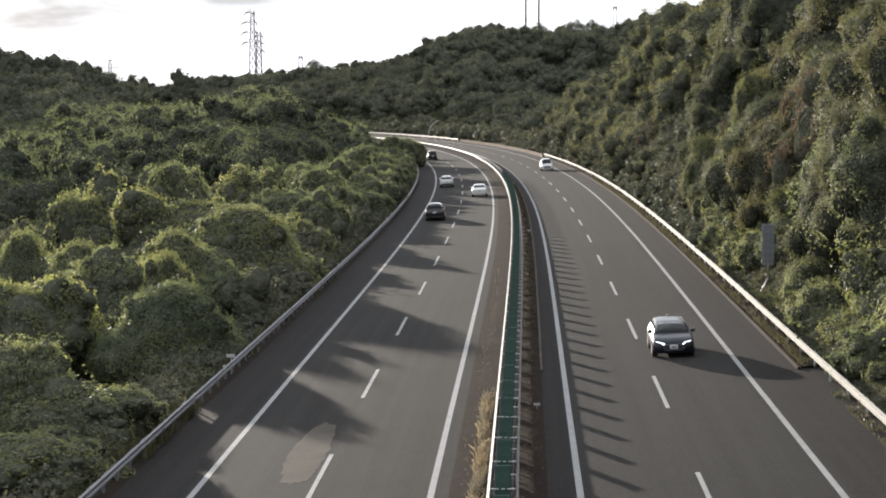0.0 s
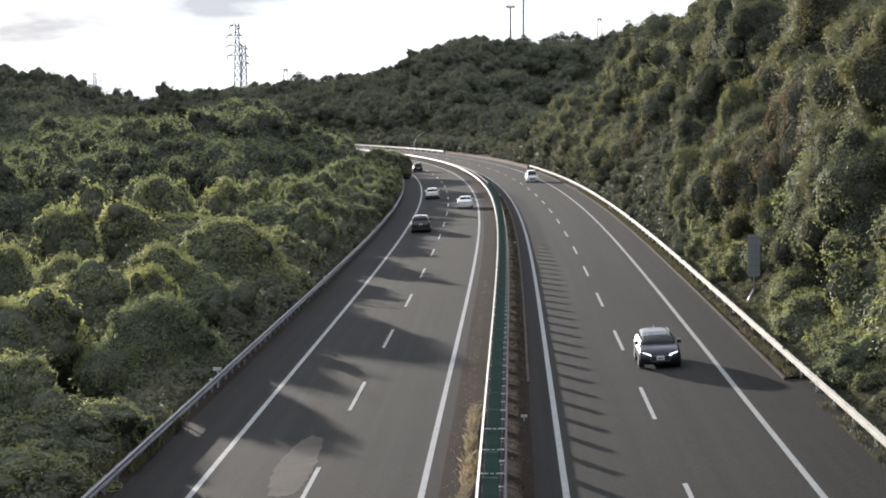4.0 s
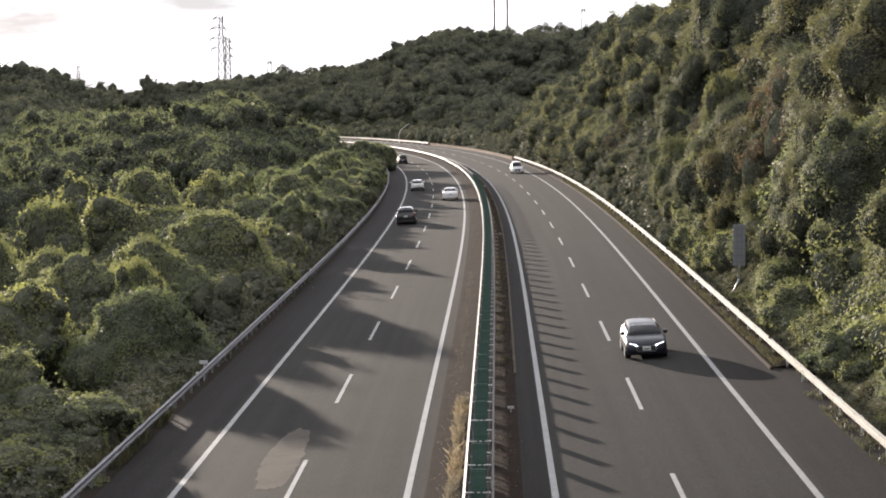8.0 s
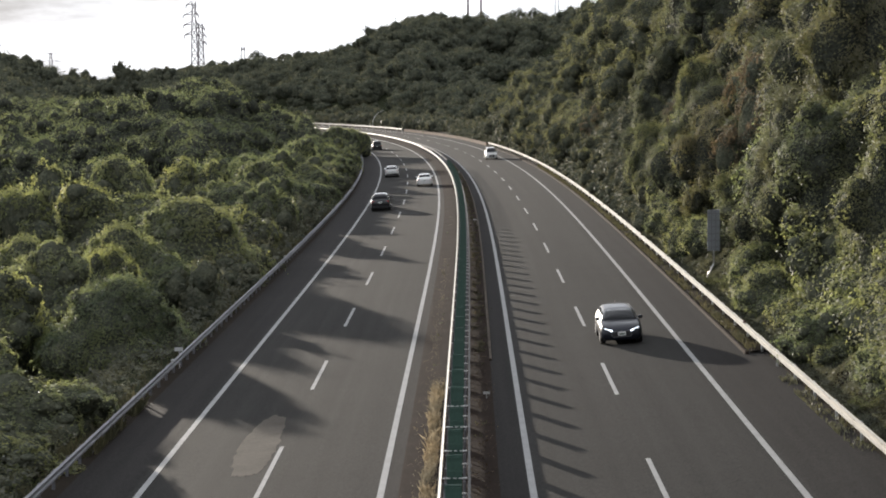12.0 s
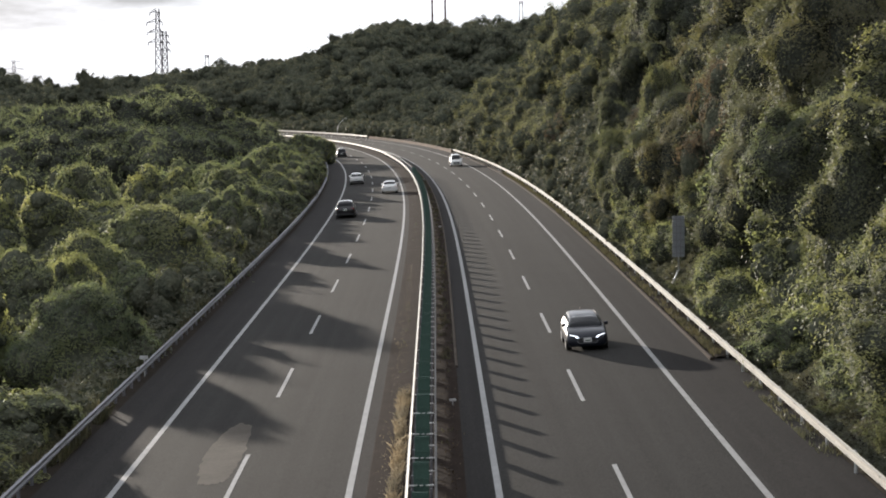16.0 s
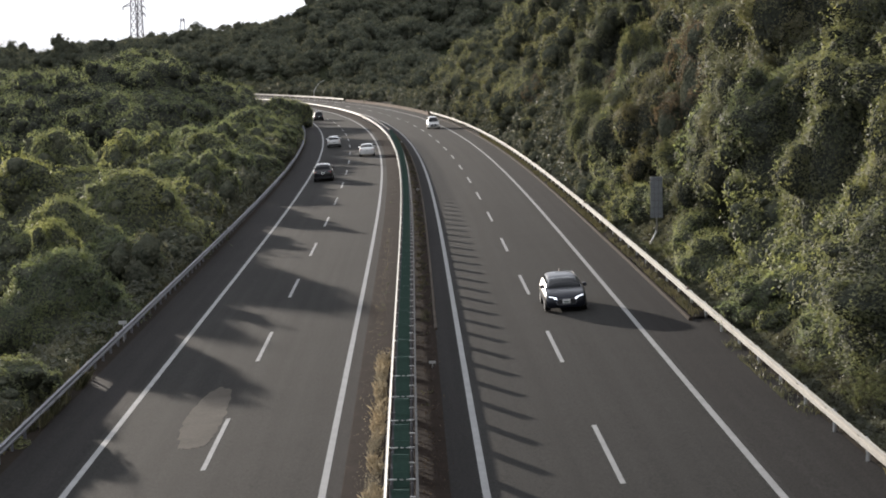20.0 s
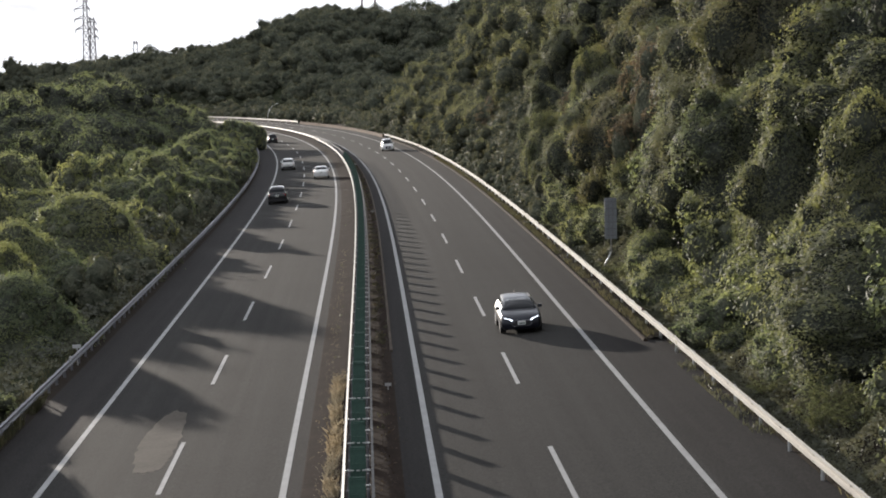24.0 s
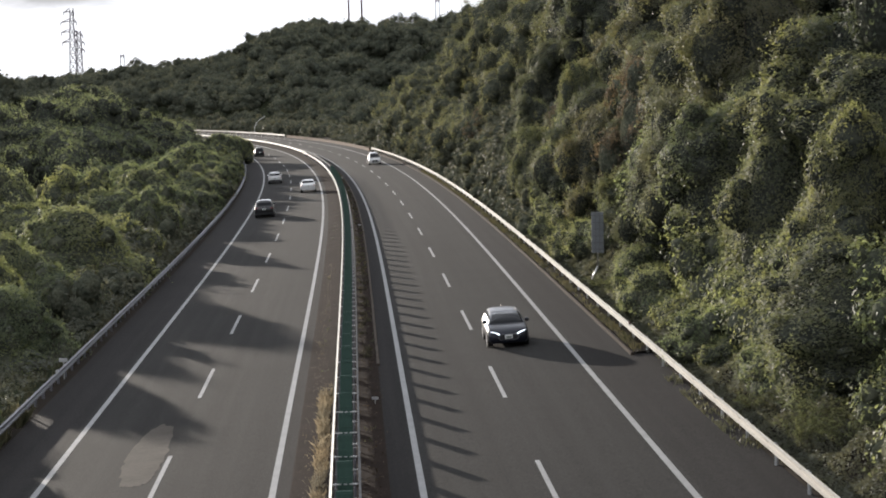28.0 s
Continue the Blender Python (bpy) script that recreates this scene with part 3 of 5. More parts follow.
# ---- median barrier with glare plates ----
def median_barrier():
    thing = tagged(new("median_barrier", None), "double steel guardrail with green anti-glare plates on bare soil", "guardrail")
    DL, DR, TOP = -0.68, 0.06, 0.80
    beams = (beam_mesh("beam", 4.03, -1, M_STEEL_WHITE), beam_mesh("beam", 4.03, 1, M_STEEL_DULL))
    post = post_mesh("post", TOP - 0.16, 0.04, M_STEEL_OLD)
    bm = bmesh.new()
    box(bm, DL + 0.03, -0.42, -0.02, 0.02, -0.016, 0.016, 0.004)
    box(bm, -0.35, -0.26, -0.02, 0.02, -0.016, 0.016, 0.004)
    box(bm, -0.19, DR - 0.03, -0.02, 0.02, -0.016, 0.016, 0.004)
    cross = bm_mesh("cross_bar", bm, M_STEEL)
    bm = bmesh.new()
    box(bm, -0.52, -0.10, -0.015, 0.015, -0.4, 0.92, 0.006)
    for z in (0.08, 0.46, 0.84):
        box(bm, -0.50, -0.12, -0.03, -0.015, z - 0.015, z + 0.015)
    plate = bm_mesh("glare_plate", bm, M_GREEN)
    tie = bracket_mesh("spacer", 0.16, M_STEEL)
    for i in range(84):
        s = 26 + 4 * i
        for d, me in ((DL, beams[0]), (DR, beams[1])):
            a, b = at(s, d, TOP - 0.17), at(s + 4, d, TOP - 0.17)
            turn = math.atan2(-(b.x - a.x), b.y - a.y)
            part("beam", me, None, thing, "", Matrix.Translation(a) @ Matrix.Rotation(turn, 4, "Z"))
        part("cross_bar", cross, None, thing, "", along(s + 2.4, 0, TOP - 0.05))
        if s < 268:
            part("glare_plate", plate, None, thing, "green anti-glare plate", along(s + 2.5, 0, 0.46))
    for i in range(168):
        s = 26.4 + 2 * i
        part("post", post, None, thing, "", along(s, DL + 0.1))
        p = part("post", post, None, thing, "", along(s, DR - 0.1))
        q = new("spacer", tie)
        q.parent = p
        q.matrix_basis = Matrix.Translation((-0.08, 0, TOP - 0.04)) @ Matrix.Diagonal((1, 0.35, 0.3, 1))
    part("far_rail", ribbon("far_rail", 362, 740, [(DL, 0.56), (DL - 0.08, 0.66), (DL, TOP - 0.04), (DL + 0.1, TOP - 0.06), (DL + 0.1, 0.58)], M_STEEL_WHITE, 4.0, True), None, thing)
    part("far_rail", ribbon("far_rail", 362, 740, [(DR, 0.50), (DR + 0.08, 0.6), (DR, TOP - 0.1), (DR - 0.1, TOP - 0.12), (DR - 0.1, 0.52)], M_STEEL_DULL, 4.0, True), None, thing)


median_barrier()

# kerb along the east shoulder, and the low rusty fence past the end of the rail
structure(new("kerb", ribbon("kerb", 77.5, 360, [(11.10, -0.2), (11.12, 0.10), (11.15, 0.12), (11.22, 0.12), (11.26, 0.08), (11.4, -0.2)], M_KERB, 4.0, True)), "low brown-stained asphalt kerb at the foot of the guardrail", "kerb")
structure(new("verge_east", ribbon("verge_east", R_START, R_END, [(11.97, -0.03), (12.06, 0.03), (12.4, 0.12), (13.3, 0.25), (14.5, 0.5)], M_DIRT)), "earth verge with dry weeds under the guardrail", "verge")
structure(new("verge_strip", ribbon("verge_strip", 77.8, 360, [(11.37, -0.1), (11.38, 0.07), (11.6, 0.1), (11.85, 0.09), (12.12, 0.05)], M_DIRT)), "brown earth between kerb and guardrail posts", "verge")
structure(new("verge_west", ribbon("verge_west", R_START, R_END, [(-14.6, -0.9), (-13.4, -0.1), (-12.6, 0.02), (-12.13, -0.02)], M_DIRT)), "earth verge with weeds under the guardrail", "verge")
structure(new("low_fence", ribbon("low_fence", 360, 497, [(11.5, -0.2), (11.5, 0.55), (11.62, 0.6), (11.75, 0.55), (11.75, -0.2)], M_RUST, 4.0, True)), "low rust-brown kerb wall along the bend", "low wall")


structure(new("median_kerb", ribbon("median_kerb", 80, 360, [(0.90, -0.1), (0.915, 0.085), (0.94, 0.1), (1.0, 0.1), (1.03, 0.06), (1.04, -0.1)], M_KERB_PALE, 4.0, True)), "low worn kerb along the median soil", "kerb")


# ---- leaves ----
def strew(s, d, z=0.0):
    t = np.interp(s, _s, _th)
    return np.stack([np.interp(s, _s, _x) + d * np.cos(t), np.interp(s, _s, _y) + d * np.sin(t), height(s) + BANK * d + z], 1)


rng = np.random.default_rng(7)


def leaf_cards(points, normals, size, spread=0.5, slim=0.62, r=rng):
    """Pointed leaves, each a bent pair of corners and a tip, at random turns."""
    n = len(points)
    nn = normals + r.normal(0, spread, (n, 3))
    nn /= np.linalg.norm(nn, axis=1, keepdims=True) + 1e-9
    u = np.cross(nn, r.normal(0, 1, (n, 3)))
    u /= np.linalg.norm(u, axis=1, keepdims=True) + 1e-9
    w = np.cross(nn, u)
    L = (size * r.uniform(0.55, 1.45, n))[:, None]
    return np.stack([points - u * L * 0.5 + w * L * slim * 0.5, points - u * L * 0.4 - w * L * slim * 0.5, points + u * L * 0.6], 1)


ICO = None


def ico():
    global ICO
    if ICO is None:
        out = []
        for sub in (1, 2, 3):
            bm = bmesh.new()
            bmesh.ops.create_icosphere(bm, subdivisions=sub, radius=1.0)
            out.append((np.array([q.co[:] for q in bm.verts]), np.array([[q.index for q in f.verts] for f in bm.faces])))
            bm.free()
        ICO = out
    return ICO


def lumps(v, size, seed):
    """Uneven bulges over points in metres."""
    a = 0
    for i, (u, w, q) in enumerate(((1.0, 0.4, 0.7), (-0.6, 0.9, 0.5), (0.5, -0.8, 0.9), (0.9, 0.7, -0.8), (-0.3, 1.0, -0.9))):
        a = a + np.sin((v[:, 0] * u + v[:, 1] * w + v[:, 2] * q) * 6.283 / size + seed * (i + 1.3))
    return a / 5


def crown_arrays(lobes, count, size, detail=0, core=0.94, low=-0.5, r=rng, reach=0.09, spread=0.42, bunch=10, loose=0.28, wisps=0.1):
    """Leaves close over the outside of overlapping lobes (x, y, z, rx, rz, dense), with wisps that stand out, and the dense leafy inside."""
    lobes = np.asarray(lobes, float)
    area = lobes[:, 3] * (lobes[:, 3] + lobes[:, 4]) * np.where(lobes[:, 5] > 0, 1.0, 2.6)
    total = int(count * 2.6)
    sprays = max(40, total // bunch)
    pick = r.choice(len(lobes), sprays, p=area / area.sum())
    v = r.normal(0, 1, (sprays, 3))
    v /= np.linalg.norm(v, axis=1, keepdims=True)
    v[:, 2] = np.where(v[:, 2] < low, -v[:, 2], v[:, 2])
    own = r.integers(0, sprays, total)
    out = r.exponential(reach, sprays) + np.where(r.uniform(0, 1, sprays) < wisps, r.uniform(0.5, 3.0, sprays) * reach, 0)
    which = pick[own]
    L = lobes[which]
    wide = np.stack([L[:, 3], L[:, 3], L[:, 4]], 1)
    q = v[own] * wide + r.normal(0, 1, (total, 3)) * np.minimum(loose, 0.4 * L[:, 3:4])
    q = q / np.linalg.norm(q / wide, axis=1, keepdims=True)
    q *= (1 + 0.15 * lumps(q, np.maximum(0.9, L[:, 3]), which * 1.7))[:, None]
    n = q / wide ** 2
    n /= np.linalg.norm(n, axis=1, keepdims=True)
    p = L[:, :3] + q + n * (out[own] + r.normal(0, 0.35 * reach, total))[:, None]
    inside = np.zeros(total, bool)
    for i, e in enumerate(lobes):
        if e[5] > 0:
            k = (p - e[:3]) / np.array([e[3], e[3], e[4]])
            inside |= ((k ** 2).sum(1) < 0.9) & (which != i)
    p, n = p[~inside][:count], n[~inside][:count]
    leaves = leaf_cards(p, n + (0, 0, 0.2), size, spread, r=r)
    cv, ct, k = [], [], 0
    for i, e in enumerate(lobes):
        if e[5] > 0:
            base, tri = ico()[min(2, detail + 1) if i < 2 else detail if e[3] > 0.5 else 0]
            sc = np.array([e[3], e[3], e[4]])
            bulge = 1 + 0.15 * lumps(base * sc, max(0.9, e[3]), i * 1.7) + r.normal(0, 0.03, len(base))
            cv.append(base * bulge[:, None] * sc * core + e[:3])
            ct.append(tri + k)
            k += len(base)
    return leaves, np.concatenate(cv), np.concatenate(ct)


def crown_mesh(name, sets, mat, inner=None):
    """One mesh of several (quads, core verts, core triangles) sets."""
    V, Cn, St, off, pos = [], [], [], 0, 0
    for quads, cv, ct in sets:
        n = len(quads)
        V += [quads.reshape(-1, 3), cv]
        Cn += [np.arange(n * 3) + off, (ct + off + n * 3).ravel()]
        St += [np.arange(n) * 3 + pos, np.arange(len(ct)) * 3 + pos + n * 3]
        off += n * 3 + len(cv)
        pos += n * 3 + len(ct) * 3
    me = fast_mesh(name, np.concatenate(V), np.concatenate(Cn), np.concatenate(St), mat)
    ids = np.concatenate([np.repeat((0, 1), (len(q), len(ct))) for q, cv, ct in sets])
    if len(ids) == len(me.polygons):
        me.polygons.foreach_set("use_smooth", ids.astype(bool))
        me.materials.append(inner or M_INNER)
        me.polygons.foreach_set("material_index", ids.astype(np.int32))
    return me


def tree_lobes(r, h, w, n, squat=1.0, twigs=2):
    """Lobes of a leafy crown from the brush at its foot to h, about w wide: a tall body, billowing boughs, and small heads of leaves on each bough."""
    out = [(0, 0, h * 0.46, w * 0.34, h * 0.42, 1), (w * r.uniform(-0.1, 0.1), w * r.uniform(-0.1, 0.1), h * 0.66, w * 0.25, h * 0.28, 1)]
    for i in range(n):
        t = i * 2.4 + r.uniform(-0.6, 0.6)
        k = (i + 0.5) / n
        z = h * (0.14 + 0.74 * k) + r.uniform(-0.05, 0.05) * h
        rad = w * 0.37 * math.sqrt(max(0.04, 1 - (k * 0.95) ** 2)) * r.uniform(0.75, 1.2)
        sz = w * (0.5 / math.sqrt(n)) * r.uniform(0.75, 1.35)
        x, y = rad * math.cos(t), rad * math.sin(t)
        out.append((x, y, z, sz, sz * r.uniform(0.8, 1.3) * squat, 1))
        for _ in range(twigs):
            u, e, q = t + r.normal(0, 0.9), r.uniform(-0.5, 1.3), sz * r.uniform(0.28, 0.5)
            out.append((x + sz * math.cos(u) * math.cos(e) * 0.9, y + sz * math.sin(u) * math.cos(e) * 0.9, z + sz * math.sin(e) * squat * 0.95, q, q * r.uniform(0.7, 1.2), 0))
    return out


def trunk_mesh(r, h, w):
    bm = bmesh.new()
    lean = Vector((r.uniform(-0.4, 0.4), r.uniform(-0.4, 0.4), 0))
    p0, p1, p2 = Vector((0, 0, -0.6)), lean * 0.5 + Vector((0, 0, h * 0.35)), lean + Vector((0, 0, h * 0.75))
    stick(bm, p0, p1, 0.2, 7, 0.14)
    stick(bm, p1, p2, 0.14, 6, 0.05)
    for i in range(6):
        t = i * 1.9 + r.uniform(0, 1)
        a = p0.lerp(p1, 0.6) if i < 2 else p1.lerp(p2, i / 8)
        stick(bm, a, a + Vector((math.cos(t) * w * 0.33, math.sin(t) * w * 0.33, h * 0.18)), 0.07, 5, 0.025)
    return bm_mesh("trunk", bm, M_BARK)


def tree_kind(seed, name, h, w, n, count, size, mat, label, category, squat=1.0, inner=None):
    r = np.random.default_rng(seed)
    thing = tagged(new(name, None), label, category)
    part("trunk", trunk_mesh(r, h, w), None, thing)
    part("crown", crown_mesh("crown", [crown_arrays(tree_lobes(r, h, w, n, squat), count, size, 1, 0.9, r=r, reach=0.15, spread=0.36, bunch=26, loose=0.2, wisps=0.07)], mat, inner), None, thing)
    return thing


def open_lobes(r, h, w, n=14):
    """A wide see-through head of leaves on bare limbs: loose sprays over a low dome."""
    out = [(0, 0, h * 0.62, w * 0.15, h * 0.10, 1)]
    for i in range(n):
        k = math.sqrt((i + 0.6) / n) * r.uniform(0.85, 1.1)
        t, q = i * 2.4 + r.uniform(-0.4, 0.4), w * r.uniform(0.10, 0.15)
        out.append((w * 0.40 * k * math.cos(t), w * 0.40 * k * math.sin(t), h * (0.90 - 0.32 * k * k) + r.uniform(-0.05, 0.05) * h, q, q * r.uniform(0.5, 0.8), 1 if i % 2 else 0))
    return out


def open_tree_kind(seed, name, h, w, count, size, mat, label):
    r = np.random.default_rng(seed)
    thing = tagged(new(name, None), label, "tree")
    part("trunk", trunk_mesh(r, h, w), None, thing)
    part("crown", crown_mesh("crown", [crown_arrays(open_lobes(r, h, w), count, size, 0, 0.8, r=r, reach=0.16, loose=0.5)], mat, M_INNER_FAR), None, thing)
    return thing


def mound_lobes(r, h, w, n=15, tufts=2):
    """A peaked heap of creeper that hangs to the ground like a thick blanket, with humps and knuckles under it."""
    a, b = r.uniform(0, 6.283), r.uniform(0.05, 0.12) * w
    px, py = b * math.cos(a), b * math.sin(a)
    lobes = [(0, 0, h * 0.26, w * 0.45, h * 0.34, 1), (px * 0.6, py * 0.6, h * 0.46, w * 0.30, h * 0.36, 1), (px, py, h * 0.72, w * 0.15, h * 0.24, 1)]
    for i in range(n):
        t = i * 2.4 + r.uniform(-0.4, 0.4)
        k = r.uniform(0.08, 0.44)
        x, y, z = w * k * math.cos(t) + px * (1 - 2 * k), w * k * math.sin(t) + py * (1 - 2 * k), h * (0.86 - 1.62 * k) + h * r.uniform(-0.08, 0.07)
        rx, rz = w * r.uniform(0.07, 0.14), h * r.uniform(0.10, 0.2)
        lobes.append((x, y, z, rx, rz, 1))
        for _ in range(tufts):
            u, e, q = t + r.normal(0, 1.0), r.uniform(-0.2, 1.3), rx * r.uniform(0.3, 0.55)
            lobes.append((x + rx * math.cos(u) * math.cos(e) * 0.9, y + rx * math.sin(u) * math.cos(e) * 0.9, z + rz * math.sin(e) * 0.95, q, q * r.uniform(0.7, 1.1), 1))
    return lobes


def heap_lobes(r, h, w, n=18, tufts=2, bump=0.13):
    """A round full head of leaves down to the ground, knobbly all over."""
    a, b = r.uniform(0, 6.283), r.uniform(0.06, 0.13) * w
    px, py = b * math.cos(a), b * math.sin(a)
    main = ((0, 0, h * 0.40, w * 0.41, h * 0.46), (px, py, h * 0.56, w * 0.29, h * 0.37), (-px * 1.3, -py * 1.3, h * 0.42, w * 0.30, h * 0.36))
    lobes = [(*q, 1) for q in main]
    for i in range(n):
        q = main[int(r.integers(3))]
        t, e = i * 2.4 + r.uniform(-0.5, 0.5), math.asin(r.uniform(-0.35, 1.0))
        x, y, z = q[0] + q[3] * math.cos(t) * math.cos(e), q[1] + q[3] * math.sin(t) * math.cos(e), q[2] + q[4] * math.sin(e) * 0.97
        rx = w * bump * r.uniform(0.6, 1.3)
        rz = rx * r.uniform(0.75, 1.15)
        lobes.append((x, y, z, rx, rz, 1))
        for _ in range(tufts):
            u, f, k = t + r.normal(0, 1.0), r.uniform(-0.3, 1.3), rx * r.uniform(0.3, 0.55)
            lobes.append((x + rx * math.cos(u) * math.cos(f) * 0.9, y + rx * math.sin(u) * math.cos(f) * 0.9, z + rz * math.sin(f) * 0.95, k, k * r.uniform(0.7, 1.1), 1))
    return lobes


def mound_kind(seed, name, h, w, count, size, label, shape=mound_lobes, mat=None, inner=None, category="bush"):
    """A bush or tree smothered by creeper."""
    r = np.random.default_rng(seed)
    thing = tagged(new(name, None), label, category)
    bm = bmesh.new()
    for i in range(5):
        t = i * 1.3
        stick(bm, (0.1 * math.cos(t), 0.1 * math.sin(t), -0.4), (w * 0.25 * math.cos(t), w * 0.25 * math.sin(t), h * 0.6), 0.06, 5, 0.02)
    part("stems", bm, M_BARK, thing)
    part("crown", crown_mesh("crown", [crown_arrays(shape(r, h, w), count, size, 1, 0.94, r=r, reach=0.11, spread=0.38, bunch=20, loose=0.19, wisps=0.1)], mat or M_VINE, inner), None, thing)
    return thing


def scatter(s0, s1, d0, d1, gap, r, keep=None):
    """Jittered places over a stretch of the plan, within the part of it that can be seen, as x, y, s, d."""
    S, D = np.meshgrid(np.arange(s0, s1, gap), np.arange(d0, d1, gap))
    S = S.ravel() + r.uniform(-0.42, 0.42, S.size) * gap
    D = D.ravel() + r.uniform(-0.42, 0.42, D.size) * gap
    t = np.interp(S, _s, _th)
    x, y = np.interp(S, _s, _x) + D * np.cos(t), np.interp(S, _s, _y) + D * np.sin(t)
    ok = (x < 0.315 * y + 14) & (x > -0.285 * y - 16)
    if keep is not None:
        ok &= keep(x, y, S, D)
    return x[ok], y[ok], S[ok], D[ok]


def plant(kinds, places, scale, r, group, slim=1.0):
    x, y, s, d = places
    z = ground_z(x, y)
    for i in range(len(x)):
        k = scale(s[i], d[i]) * r.uniform(0.7, 1.35)
        src = kinds[int(r.integers(len(kinds)))]
        m = Matrix.Translation((x[i], y[i], z[i] - 0.1)) @ Matrix.Rotation(r.uniform(0, 6.283), 4, "Z") @ Matrix.Diagonal((k * slim, k * slim, k * r.uniform(0.85, 1.15), 1))
        tagged(copy_thing(src, m), group=group)


def joined_woods(name, places, h, w, n, count, size, mat, label, r, scale=lambda s, d: 1.0, detail=0, dome=False, tight=False, inner=None):
    """Crowns past counting, in one mesh."""
    x, y, s, d = places
    z = ground_z(x, y)
    shape = (lambda: heap_lobes(r, h, w, n, 1 if size < 0.4 else 0, 0.16)) if dome else (lambda: tree_lobes(r, h, w, n, 1.0, 2 if n > 8 else 0))
    how = dict(core=0.88, reach=0.12 + 0.4 * size, bunch=5, loose=0.5) if tight else dict(core=0.88, reach=0.16, bunch=14, loose=0.3)
    kinds = [crown_arrays(shape(), count, size, detail, r=r, **how) for _ in range(7)]
    sets = []
    for i in range(len(x)):
        q, cv, ct = kinds[int(r.integers(7))]
        t, k = r.uniform(0, 6.283), scale(s[i], d[i]) * r.uniform(0.75, 1.25)
        rot = np.array([[math.cos(t), math.sin(t), 0], [-math.sin(t), math.cos(t), 0], [0, 0, r.uniform(0.8, 1.18)]]) * k
        o = np.array([x[i], y[i], z[i] - 0.5])
        sets.append((q @ rot + o, cv @ rot + o, ct))
    ob = new(name, crown_mesh(name, sets, mat, inner))
    return tagged(ob, label, "woods", kind="stuff")


def remove_thing(ob):
    for o in (*ob.children_recursive, ob):
        bpy.data.objects.remove(o)


def below_shoulder(x, y, s, d):
    """Places where the trees stay under the falling shoulder of the hill above the bend."""
    rise = np.degrees(np.arctan2(ground_z(x, y) + 10.5 - 11.4, np.hypot(x, y)))
    return rise < np.interp(np.degrees(np.arctan2(x, y)), (0, 1.6, 2.3, 2.95, 4.6, 6.5, 7.5), (-0.6, -0.1, 1.0, 1.44, 2.6, 3.6, 20))


def in_valley(x, y, s, d):
    """The near knolls of the low ground, under the line where the far slope begins, its backlit shade put into darker
    leaves.
    """
    rise = np.degrees(np.arctan2(ground_z(x, y) + 5.5 - 11.4, np.hypot(x, y)))
    return (s < 480) & (d > -150) & (d < 0) & (rise < np.interp(np.degrees(np.arctan2(x, y)), (-12, -9.3, -8.2, -7.0, -5.6, -4.0), (-0.35, -0.35, -0.1, 0.25, -0.35, -1.0)))


def in_sight(x, y, s, d):
    """Places low enough on the slopes to be seen from the road bridge."""
    return (ground_z(x, y) - 11.4 < 0.060 * np.hypot(x, y) + 0.5) & ((s < 120) | below_shoulder(x, y, s, d))


def hidden(x, y, s, d):
    return ~(ground_z(x, y) - 11.4 < 0.060 * np.hypot(x, y) + 0.5) & ((s < 120) | below_shoulder(x, y, s, d))


